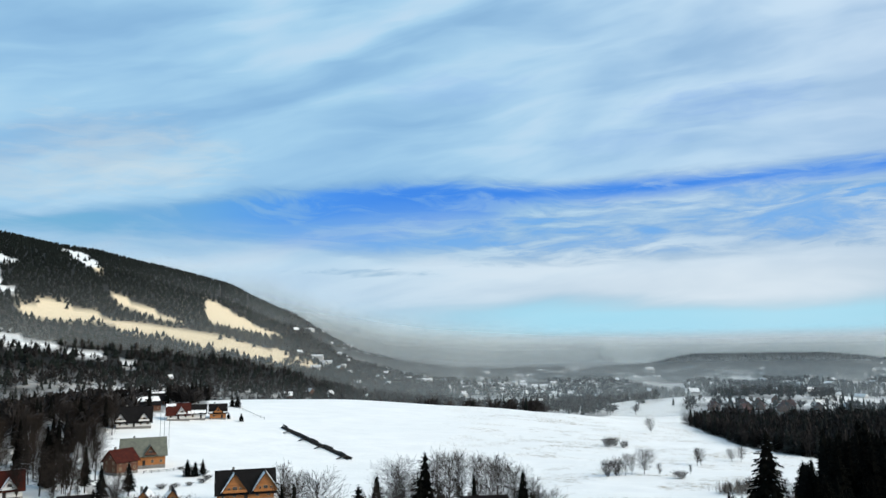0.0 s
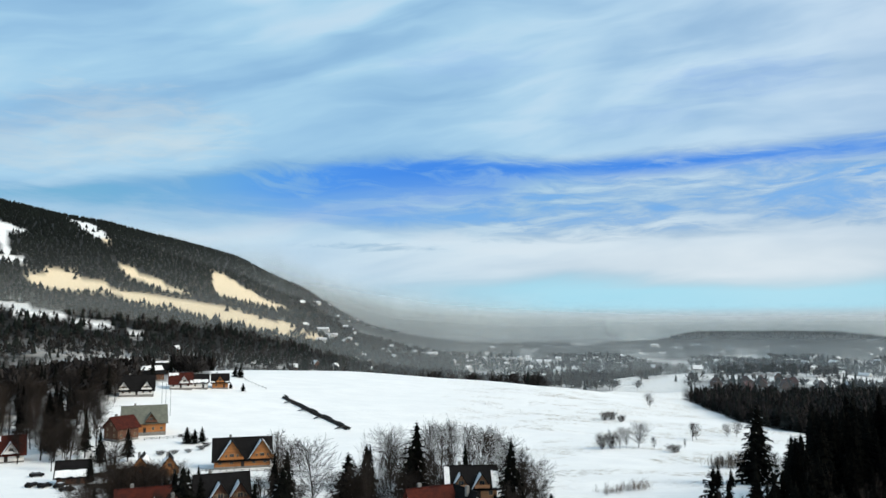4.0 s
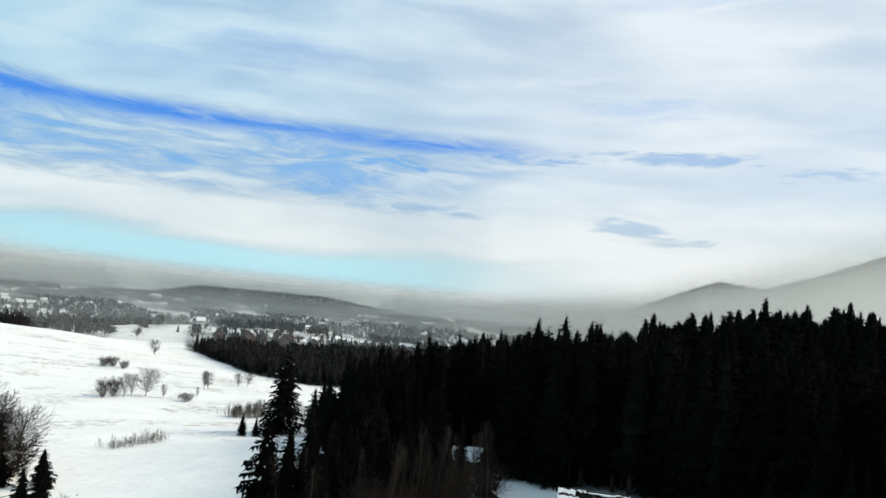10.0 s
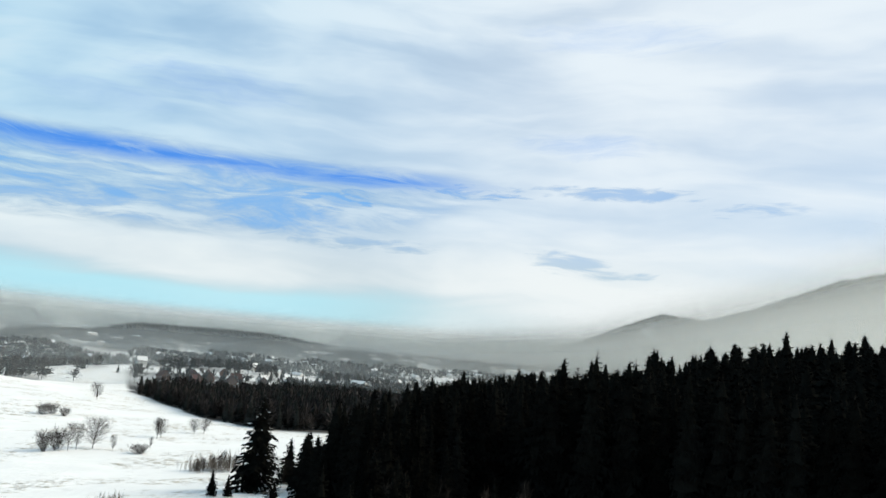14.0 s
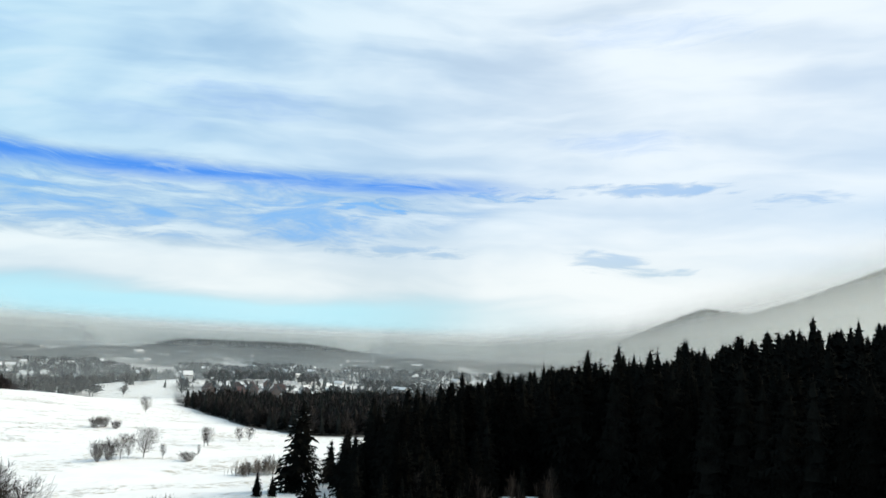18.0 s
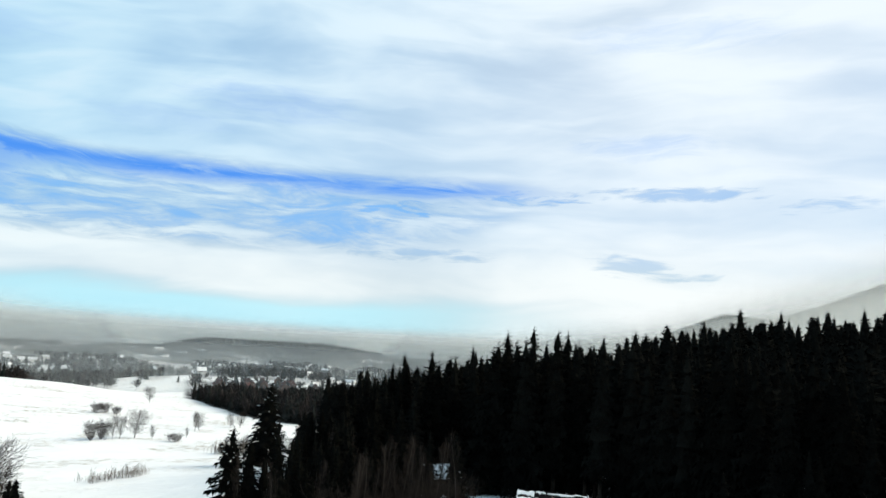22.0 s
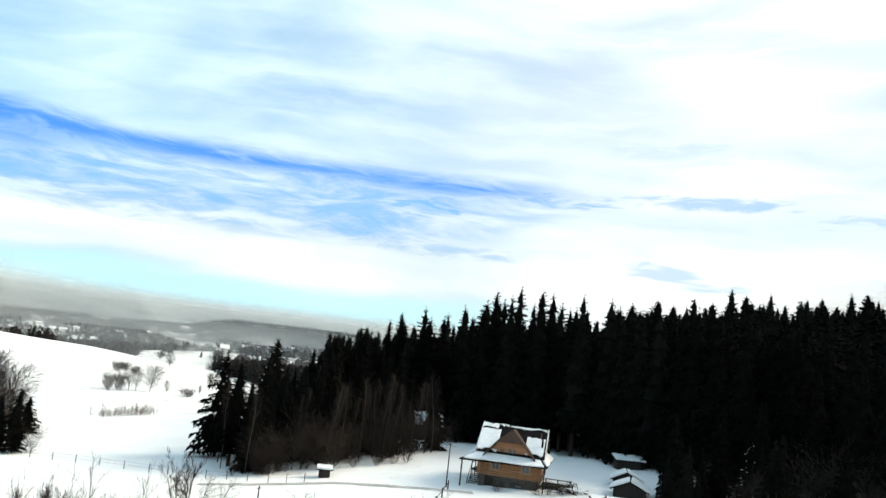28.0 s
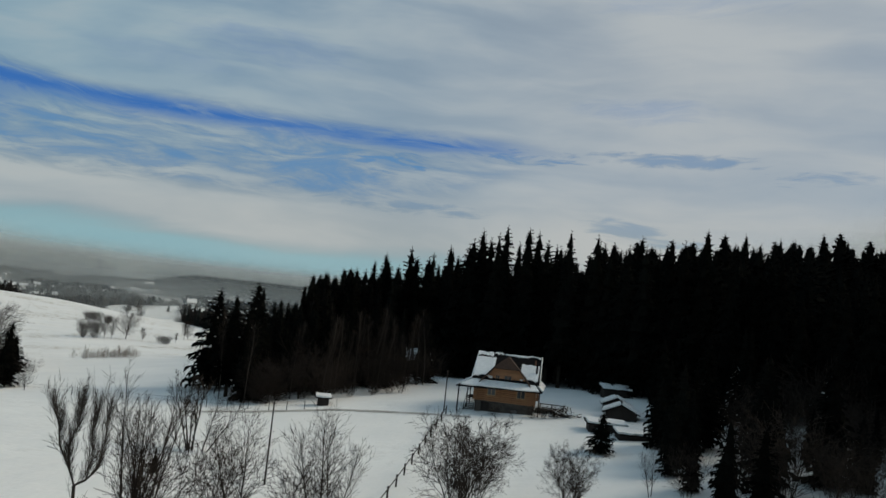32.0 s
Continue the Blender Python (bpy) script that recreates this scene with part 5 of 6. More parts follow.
    for px, py, top in ((-5.85, -1.0, 4.3), (-5.85, 2.1, 4.3), (-5.85, -3.7, 1.0)):
        Shape().box(px, py, -1.0, 0.14, 0.14, top + 1.0).made("post", DARK_WOOD, ob)
    Shape().tube((-5.85, 2.1, 2.8), (-5.85, -1.0, 2.8), 0.05, 0.05, 5).made("stair_rail", DARK_WOOD, ob)
    Shape().tube((-5.85, -1.0, 2.8), (-5.85, -3.7, 0.9), 0.05, 0.05, 5).made("stair_rail", DARK_WOOD, ob)
    return tagged(ob, "amber log house on a stone basement, roof deep in snow", "house")


hero_house()


def shed(label, x, y, turn, w, d, wall, rise, mono=False, seed=1, sink=0.2):
    rng = random.Random(seed)
    ob = empty("shed", x, y, height(x, y) - sink, turn)
    Shape().box(0, 0, -0.8, w, d, wall + 0.8).made("wall", DARK_WOOD, ob)
    if mono:
        pts = [(-w / 2 - 0.4, -d / 2 - 0.4, wall), (w / 2 + 0.4, -d / 2 - 0.4, wall), (w / 2 + 0.4, d / 2 + 0.4, wall + rise), (-w / 2 - 0.4, d / 2 + 0.4, wall + rise)]
        Shape().plate([(-w / 2, d / 2, wall - 0.02), (w / 2, d / 2, wall - 0.02), (w / 2, d / 2, wall + rise - 0.2), (-w / 2, d / 2, wall + rise - 0.2)], 0.1, (0, -1, 0)).made("back_wall", DARK_WOOD, ob)
        slope(ob, pts, DARK_ROOF, "roof", 0.12)
        snow_on(ob, pts, rng, 0.0, 0.99, 0.25)
    else:
        for sx in (-1, 1):
            Shape().plate([(sx * w / 2, -d / 2, wall), (sx * w / 2, d / 2, wall), (sx * w / 2, 0, wall + rise - 0.1)], 0.12, (-sx, 0, 0)).made("gable_wall", DARK_WOOD, ob)
        k = rise / (d / 2)
        for sy in (-1, 1):
            pts = [(-w / 2 - 0.5, sy * (d / 2 + 0.5), wall - 0.5 * k), (w / 2 + 0.5, sy * (d / 2 + 0.5), wall - 0.5 * k), (w / 2 + 0.5, 0, wall + rise), (-w / 2 - 0.5, 0, wall + rise)]
            slope(ob, pts, DARK_ROOF, "roof", 0.12)
            snow_on(ob, pts, rng, 0.0, 0.99, 0.25)
    Shape().box(0, -d / 2 - 0.03, -0.1, min(1.2, w * 0.4), 0.08, wall * 0.85).made("door", DARK_WOOD, ob)
    return tagged(ob, label, "shed", "snow-capped sheds")


# ---- sheds and yard below the forest ----
shed("open dark rack under two strips of snow", 107.4, 98.2, -30, 4.6, 2.0, 1.6, 0.6, True, 1)
shed("dark wooden hut with a snowy ridge roof", 96.0, 88.2, 45, 3.2, 3.8, 1.5, 0.9, False, 2)
shed("low dark hut under a thick snow roof", 91.6, 83.4, 40, 3.6, 4.4, 1.4, 1.0, False, 3)
shed("low dark shed with a flat snowy roof", 83.4, 79.0, -38, 4.8, 2.2, 1.2, 0.3, True, 4)
shed("low snow-capped wood store", 83.6, 74.6, -35, 4.0, 2.4, 0.8, 0.4, True, 5)
shed("grey cottage with a snowy roof in a forest gap", 94.0, 141.0, -24, 6.4, 5.0, 3.5, 2.0, False, 6)
shed("small snow-capped shelter by the shaded ditch in the field", 57.3, 110.2, -25, 1.6, 1.0, 1.4, 0.25, True, 7)


shed("small dark woodshed with snowy roof beside the lane", -108.5, 245.5, 20, 4.5, 3.2, 2.0, 1.0, False, 8)
shed("dark lean-to shed with snowy roof in the village", -101.0, 226.0, 15, 5.0, 3.0, 1.8, 0.6, True, 9)
shed("dark garden hut with snowy roof by the chalet", -103.5, 248.5, 40, 3.2, 2.8, 2.0, 0.9, False, 10)
shed("snow-capped hut at the foot of the village trees", -27.0, 158.0, 20, 4.0, 3.2, 1.8, 1.0, False, 11)


def fence_by_house():
    """Post and rail fence running from the house down the meadow."""
    ob = empty("fence", 69.5, 96.3, 0)
    p0, p1 = Vector((69.5, 96.3)), Vector((42.0, 69.5))
    count = 11
    pts = []
    for i in range(count):
        p = p0.lerp(p1, i / (count - 1))
        z = height(p.x, p.y)
        pts.append(Vector((p.x, p.y, z)) - Vector((69.5, 96.3, 0)))
        post = Shape().box(0, 0, -0.4, 0.16, 0.16, 1.65).made("post", DARK_WOOD, ob)
        post.matrix_basis = pose(*pts[-1], 0, 0, 45)
    for a, b in zip(pts, pts[1:]):
        Shape().tube(a + Vector((0, 0, 0.95)), b + Vector((0, 0, 0.95)), 0.055, 0.055, 4).made("rail", DARK_WOOD, ob)
    return tagged(ob, "weathered wooden post-and-rail fence on snow", "fence")


fence_by_house()


def pole(x, y, tall, label, lean=0.0):
    ob = empty("utility_pole", x, y, height(x, y))
    ob.matrix_basis = pose(x, y, height(x, y), lean, 0, 20)
    Shape().tube((0, 0, -0.8), (0, 0, tall), 0.10, 0.07, 8).made("shaft", DARK_WOOD, ob)
    Shape().box(0, 0, tall * 0.97, 0.5, 0.07, 0.07).made("cross_arm", DARK_WOOD, ob)
    return tagged(ob, label, "pole", "utility poles")


pole(35.6, 80.4, 8.2, "plain dark wooden utility pole in the snow")
pole(70.0, 97.5, 6.0, "dark wooden utility pole beside the fence")
pole(-36.7, 191, 7.5, "slim wooden pole in the snowy field")
for px, py in ((-136, 374), (-133, 371), (-130, 369)):
    pole(px, py, 15, "tall dark wooden power pole by the field")


# ---- trees of the meadow and garden ----
def clear_view(x, y, room=1.3):
    """The gap in the grove that leads up to the cottage."""
    s = min(1.0, max(0.0, ((x - 79) * 15 + (y - 119) * 22) / 709.0))
    return math.hypot(x - 79 - 15 * s, y - 119 - 22 * s) > room + 2.0 * s


def near_trees():
    spruce(91.2, 218, 23.0, 0, "large dark spruce standing free on the snow", slim=1.65, snowy=True)
    spruce(48.2, 132.2, 17.0, 2, "young dark spruce with snow between its branches", turn=40, snowy=True, slim=1.3)
    spruce(47.6, 123.6, 16.0, 1, "dark spruce beside the brushwood", turn=80, slim=1.4)
    for x, y, h in ((58, 130, 15), (68, 139, 17), (76, 148, 18), (82, 156, 20), (88, 168, 21), (91, 178, 22), (99, 208, 15), (102, 214, 14), (87.5, 186, 15), (84, 178, 14), (91, 196, 15), (96, 205, 14), (105, 227, 12), (81, 172, 14), (78, 214, 6), (80.5, 211, 5), (66, 160, 7)):
        spruce(x, y, h, (x + y) % 5 if isinstance(x, int) else 2, "dark spruce at the edge of the brushwood", "edge spruces", turn=x * 7, slim=1.3)
    for x, y, h in ((100.4, 166, 28.5), (109, 139.5, 30), (145, 132, 29), (176, 121.7, 29)):
        spruce(x, y, h, 1, "tallest spruce of the forest with a pointed top", "forest edge spruces", turn=x, slim=1.05)
    spruce(74.8, 72.0, 5.0, 4, "small bushy spruce in the snowy yard", slim=1.8, snowy=True)
    spruce(72.5, 57.5, 5.5, 4, "small dark spruce at the yard's end", slim=1.1)
    spruce(79, 62.5, 9.0, 2, "dark spruce beside the sheds", slim=0.9)
    spruce(84, 66, 11.0, 0, "dark spruce beside the sheds", slim=1.0)
    # leafless trees in the foreground
    spruce(20.6, 146, 10.5, 2, "dark bushy spruce at the field fence", slim=1.25)
    spruce(18.2, 147.5, 9.0, 4, "dark bushy spruce at the field fence", turn=70, slim=1.2)
    spruce(26.6, 86.6, 2.6, 4, "tiny dark spruce in the snow")
    bare_tree(22.8, 145.5, 5.0, 4, "grey leafless bush beside the fence spruces", category="shrub")
    bare_tree(14.8, 65.8, 12.4, 5, "leafless pollard willow with a forked trunk", turn=-38, slim=0.74)
    bare_tree(18.6, 66.1, 15.1, 1, "tall leafless tree with upright branches", turn=60)
    bare_tree(19.5, 65.9, 14.5, 1, "tall leafless tree with upright branches", turn=200)
    bare_tree(20.6, 65.5, 9.1, 4, "brown leafless undergrowth at the tree's foot", category="shrub")
    bare_tree(32.6, 94.2, 9.6, 2, "leafless tree with several stems", turn=90, slim=0.85)
    bare_tree(34.0, 93.3, 8.0, 3, "leaning leafless tree on the snow", lean=27, turn=-38, slim=1.3)
    bare_tree(28.4, 70.1, 11.1, 3, "leafless clump of upright stems", turn=10, slim=1.1)
    bare_tree(26.8, 69.6, 8.4, 4, "brown leafless bush on the snow", category="shrub", turn=30)
    bare_tree(34.3, 67.1, 12.2, 3, "slender leafless tree on the snow", turn=33, slim=1.2)
    bare_tree(35.4, 66.5, 10.8, 3, "slender leafless tree on the snow", turn=133, slim=1.1)
    bare_tree(32.2, 66.9, 6.6, 4, "brown leafless bush on the snow", category="shrub")
    bare_tree(46.8, 63.8, 9.6, 0, "broad round leafless tree in the garden", turn=45, slim=1.1)
    bare_tree(48.0, 63.2, 8.4, 0, "broad round leafless tree in the garden", turn=145, slim=1.0)
    bare_tree(57.0, 60.0, 6.4, 0, "leafless bush in the snowy garden", category="shrub")
    bare_tree(58.6, 60.4, 5.2, 1, "leafless upright bush in the snowy garden", category="shrub", slim=1.4)
    bare_tree(67.5, 58.8, 6.0, 3, "thin leafless tree near the forest", turn=5)
    bare_tree(70.5, 56.8, 5.5, 4, "brown leafless bush near the forest", category="shrub")
    # brushwood in front of the forest
    rng = random.Random(81)
    for i in range(27):
        s = i / 26
        x, y = 46 + 36 * s + rng.uniform(-2, 2), 115 + 8 * s * s + rng.uniform(0, 16)
        if rng.random() < 0.8:
            bare_tree(x, y, rng.uniform(10, 16), 10, "slender pale-stemmed birch before the dark spruces", "birches", rng.uniform(0, 360), slim=rng.uniform(0.6, 0.9))
            continue
        bare_tree(x, y, rng.uniform(6, 10), rng.choice((1, 3, 3)), "leafless birch and brush at the forest edge", "brushwood", rng.uniform(0, 360), slim=rng.uniform(0.8, 1.2))
    for i in range(18):
        s = i / 17
        x, y = 52 + 28 * s + rng.uniform(-2, 2), 123 + 7 * s + rng.uniform(0, 12)
        if clear_view(x, y, 4.5):
            spruce(x, y, rng.uniform(9, 17), rng.randrange(5), "dark spruce at the edge of the brushwood", "edge spruces", rng.uniform(0, 360), slim=rng.uniform(0.9, 1.2))
    for i in range(9):
        s = i / 8
        bare_tree(46 + 28 * s + rng.uniform(-1, 1), 113.5 + rng.uniform(0, 3), rng.uniform(2.5, 5), 4, "low brown brush at the forest edge", "brushwood", rng.uniform(0, 360), "shrub")
    for i in range(22):
        s = i / 21
        x, y = 59 + 24 * s + rng.uniform(-1.2, 1.2), 113.5 + 6 * s + rng.uniform(0, 4)
        if i % 3 < 2:
            bare_tree(x, y, rng.uniform(9, 15), 10, "slender pale-stemmed birch before the dark spruces", "birches", rng.uniform(0, 360), slim=rng.uniform(0.6, 0.9))
        else:
            bare_tree(x, y, rng.uniform(5, 8), 4, "tangled brown brush at the forest edge", "brushwood", rng.uniform(0, 360), "shrub", slim=1.2)
    belt = [(70, 50), (76, 42), (104, 48), (112, 66), (111, 80), (101, 79), (86, 65)]
    for i in range(120):
        x, y = rng.uniform(70, 112), rng.uniform(40, 82)
        if not inside(belt, x, y):
            continue
        if i % 5 < 2:
            spruce(x, y, rng.uniform(5, 15), rng.randrange(5), "young spruce with some snow in the undergrowth", "edge spruces", rng.uniform(0, 360), snowy=rng.random() < 0.1)
            continue
        bare_tree(x, y, rng.uniform(5, 11), rng.choice((1, 3, 3, 4)), "thin brown leafless tree under the forest", "brushwood", rng.uniform(0, 360))
    for x, y, h in ((75, 62, 8), (83, 70, 9), (70, 52, 9), (90, 74, 10), (66, 46, 10), (79, 64, 12), (96, 80, 12)):
        spruce(x, y, h, 4, "young spruce at the yard's edge", "edge spruces", turn=x * 9)
    grove = [(55, 132), (62, 122), (72, 124), (78, 136), (92, 134), (102, 144), (96, 162), (93, 188), (86, 174), (72, 146)]
    made = 0
    while made < 44:
        x, y = rng.uniform(54, 102), rng.uniform(120, 188)
        if inside(grove, x, y) and clear_view(x, y):
            spruce(x, y, rng.uniform(11, 17) + max(0.0, (x - 60) * 0.22), rng.randrange(5), "dark spruce in the grove before the forest", "edge spruces", rng.uniform(0, 360), slim=rng.uniform(0.9, 1.15))
            made += 1
    for i in range(30):
        s = rng.random()
        x, y = 49 + 33 * s + rng.uniform(-1.5, 1.5), 118.5 + 2.5 * s + rng.uniform(0, 7)
        if not clear_view(x, y):
            continue
        spruce(x, y, rng.uniform(8, 14), rng.randrange(5), "young dark spruce in the brushwood", "edge spruces", rng.uniform(0, 360), slim=rng.uniform(0.9, 1.2))
    for i in range(46):
        s = rng.random()
        x, y = 49 + 36 * s + rng.uniform(-1.5, 1.5), 115.5 + 5 * s + rng.uniform(0, 5)
        if not clear_view(x, y):
            continue
        if i % 2:
            spruce(x, y + 3, rng.uniform(8, 15), rng.randrange(5), "young dark spruce in the brushwood", "edge spruces", rng.uniform(0, 360), slim=rng.uniform(0.9, 1.2))
            continue
        bare_tree(x, y, rng.uniform(4, 10), rng.choice((1, 3, 4, 4)), "leafless birch and brush at the forest edge", "brushwood", rng.uniform(0, 360), slim=rng.uniform(0.9, 1.4))
    # meadow bushes
    bare_tree(80.6, 311, 10.0, 0, "round leafless tree on the snowy meadow", turn=30, slim=1.15)
    for x, y, h in ((64.5, 306, 7.0), (69, 308, 7.5), (72, 307, 8.5), (75, 309, 8.0), (85.5, 306, 5.0)):
        bare_tree(x, y, h, rng.choice((0, 4, 4)), "grey-brown leafless bush on the meadow", "meadow bushes", rng.uniform(0, 360), "shrub", slim=0.62)
    bare_tree(91, 298, 3.4, 4, "low dark bush on the meadow", "meadow bushes", category="shrub", slim=1.5)
    for x, y, h, k in ((110, 334, 8, 3), (113, 338, 7, 0), (132, 352, 6, 0), (137, 354, 7, 2), (86, 400, 5, 4), (90, 403, 5, 4), (94, 398, 4, 4), (134, 490, 9, 0), (99, 310, 4, 3)):
        bare_tree(x, y, h, k, "leafless tree scattered on the meadow", "meadow bushes", rng.uniform(0, 360))
    for i in range(40):
        bare_tree(92 + i * 0.33 + rng.uniform(-0.7, 0.7), 258 + rng.uniform(-4, 4), rng.uniform(3.0, 4.6) + i * 0.04, rng.choice((9, 9, 9, 3)), "grey leafless saplings in a strip", "sapling strip", rng.uniform(0, 360), "sapling")
    for i in range(30):
        bare_tree(43.5 + i * 0.5 + rng.uniform(-0.6, 0.6), 207 + i * 0.26 + rng.uniform(-3, 3), rng.uniform(1.6, 3.4), 9, "grey leafless saplings in a strip", "sapling strip", rng.uniform(0, 360), "sapling")
    for i in range(9):
        bare_tree(100 + rng.uniform(-3, 14), 222 + rng.uniform(-6, 12), rng.uniform(7, 11), rng.choice((0, 1, 3)), "leafless tree behind the free-standing spruce", "brushwood", rng.uniform(0, 360))
    # trees round the village houses
    for x, y, h, k in ((-31.7, 190, 17, 0), (-16.7, 173, 21, 1), (-14.2, 218, 17, 0), (-12, 216, 14, 2), (-3.5, 229, 17, 1), (0, 228, 18, 0), (3, 230, 18, 1), (9, 228, 17, 1), (12, 230, 16, 0), (15, 227, 15, 2), (19, 224, 14, 0), (-47, 221, 17, 3), (-46, 229, 13, 2), (20.7, 190, 15, 1), (23.5, 187, 12, 0), (21.5, 184, 9, 4), (18, 190, 13, 2), (-20, 176, 13, 3), (-10, 178, 12, 2), (-13, 182, 9, 0), (-24, 186, 10, 2), (-92, 189, 8, 0), (-70, 164, 8, 2), (-60, 166, 9, 0), (-128, 252, 12, 3), (-124, 262, 11, 1), (-131, 268, 13, 3), (-38, 200, 6, 4), (-50, 232, 5, 4)):
        bare_tree(x, y, h, k, "leafless tree between the village houses", "village trees", (x * 37) % 360)
    for x, y, h, k in ((-21.9, 180, 15.5, 2), (-18, 184, 17, 3), (-35, 168, 14, 4), (16.7, 179, 18.5, 3), (-6.6, 211, 20, 0), (12, 168, 8, 4), (-59, 174, 14, 4), (-65.3, 186.6, 11, 2), (-68.5, 189, 9.5, 0), (-114.6, 257.6, 13, 3), (-111, 272, 12, 1), (-102.5, 310, 7, 4), (-99.6, 311, 6, 4), (-97, 312, 7, 1), (-115.5, 449, 5, 4), (-125, 457, 4, 4), (-132, 506, 8, 4), (-136, 508, 7, 4), (19, 176, 7, 4), (25, 172, 7, 4)):
        spruce(x, y, h, k, "dark spruce with snow on its branches by the houses", "village spruces", turn=(x * 53) % 360, snowy=True, slim=1.6)
    for x, y, h, k in ((-61, 184, 12, 0), (-57.5, 182, 10.5, 2), (-128, 276, 17, 3), (-146, 286, 20, 2), (-152, 297, 22, 1), (-44, 180, 9, 4), (-40, 184, 8, 4)):
        spruce(x, y, h, k, "tall dark spruce in the village grove", "village spruces", turn=(x * 53) % 360, slim=1.1)
    for i in range(44):
        x, y = rng.uniform(-83, -71), rng.uniform(186, 204)
        bare_tree(x, y, rng.uniform(6, 12), rng.choice((0, 1, 2, 4)), "brown leafless tree in the village gardens", "village trees", rng.uniform(0, 360))
    homes = ((-68.6, 265, 12), (-96, 241, 7), (-91, 251.5, 6), (-56, 194.5, 10), (-70, 179, 8), (-60.5, 173, 7), (-112, 233, 7), (-1, 168, 9), (9, 170, 7), (8, 204, 9), (-128, 331, 12), (-131.5, 316, 8))
    views = ((-68.6, 265, 11), (-96, 241, 6), (-56, 194.5, 8), (-1, 168, 9), (-128, 331, 11), (-131.5, 316, 8), (-91, 251.5, 5), (8, 204, 6))

    def blocks(x, y):
        r, b = math.hypot(x, y), math.atan2(x, y)
        return any(0.78 * math.hypot(hx, hy) < r < math.hypot(hx, hy) + 2 and abs(b - math.atan2(hx, hy)) < hr / math.hypot(hx, hy) for hx, hy, hr in views)

    made = 0
    while made < 75:
        x, y = rng.uniform(-105, 22), rng.uniform(162, 246)
        if math.atan2(x, y) < -0.44 or y > 222 - x * 0.25 and x > -80 or x > -42 and x < -26 or x > -26 and y > 235 or blocks(x, y) or any(math.hypot(x - hx, y - hy) < r for hx, hy, r in homes):
            continue
        made += 1
        if made % 5 == 0:
            spruce(x, y, rng.uniform(6, 14), rng.randrange(5), "dark spruce beside the village houses", "village spruces", rng.uniform(0, 360))
        elif made % 2:
            bare_tree(x, y, rng.uniform(2.0, 4.5), 4, "brown leafless garden bush between houses", "village bushes", rng.uniform(0, 360), "shrub", slim=1.3)
        else:
            bare_tree(x, y, rng.uniform(7, 13), rng.choice((0, 1, 2)), "brown leafless tree in the village gardens", "village trees", rng.uniform(0, 360))
    for i in range(34):
        x, y = rng.uniform(-150, -116), rng.uniform(262, 318)
        lane_x = -118 - (y - 262) * 0.62
        if abs(x - lane_x) < 5 or x > lane_x + 14 or blocks(x, y) or any(math.hypot(x - hx, y - hy) < r for hx, hy, r in homes):
            continue
        bare_tree(x, y, rng.uniform(11, 18), rng.choice((0, 1, 3)), "tall brown leafless tree along the village lane", "village trees", rng.uniform(0, 360), slim=1.2)
    for hx, hy in ((-104, 285), (-100, 288), (-96, 292), (-93, 298), (-93, 305), (-97, 314), (-104, 320), (-110, 325)):
        bare_tree(hx, hy, rng.uniform(1.4, 2.4), 4, "low dark garden hedge bush", "garden hedge", rng.uniform(0, 360), "shrub", slim=1.6)
    for i in range(12):
        x, y = rng.uniform(-190, -128), rng.uniform(285, 400)
        if x > -128 - (y - 285) * 0.32 - 6 or (-141 - 0.55 * (y - 290) < x < -128 - 0.4 * (y - 290)) and y < 345:
            continue
        spruce(x, y, rng.uniform(13, 22), rng.randrange(5), "dark spruce in the dense village grove", "village spruces", rng.uniform(0, 360))
    for i in range(85):
        x, y = rng.uniform(-215, -128), rng.uniform(270, 420)
        if x > -135 - (y - 290) * 0.3 or abs(x + 118 + (y - 262) * 0.62) < 5:
            continue
        bare_tree(x, y, rng.uniform(11, 19), rng.choice((0, 1, 3)), "dark leafless tree in the village grove", "village trees", rng.uniform(0, 360))


near_trees()


def log_row():
    """Long low stack of felled timber lying across the snowfield."""
    ob = empty("log_stack", -62, 392, 0)
    rng = random.Random(90)
    p0, p1 = Vector((-88.5, 433)), Vector((-41.5, 352.5))
    way = (p1 - p0).normalized()
    side = Vector((-way.y, way.x))
    total = (p1 - p0).length
    for row, lift in ((-0.9, 0.35), (0.0, 0.35), (0.9, 0.35), (-0.45, 1.05), (0.45, 1.05), (0.0, 1.7)):
        s = rng.uniform(0, 2)
        while s < total - 4:
            long = rng.uniform(6, 10)
            a = p0 + way * s + side * (row + rng.uniform(-0.4, 0.4))
            b = p0 + way * min(s + long, total) + side * (row + rng.uniform(-0.4, 0.4))
            if lift < 1.5 or rng.random() < 0.5:
                Shape().tube((a.x + 62, a.y - 392, height(a.x, a.y) + lift), (b.x + 62, b.y - 392, height(b.x, b.y) + lift), 0.42, 0.34, 7).made("log", DARK_WOOD, ob)
            s += long + rng.uniform(0.2, 1.0)
    for s in (0.18, 0.42, 0.66, 0.95):
        c = p0 + way * total * s
        for j in range(3):
            b = c + side * (4 + j) * -1 + way * (j - 1)
            Shape().tube((c.x + 62, c.y - 392, height(c.x, c.y) + 1.2), (b.x + 62, b.y - 392, height(b.x, b.y) + 0.6), 0.3, 0.2, 6).made("log", DARK_WOOD, ob)
    return tagged(ob, "long dark stack of felled logs across the snowfield", "log stack")


log_row()


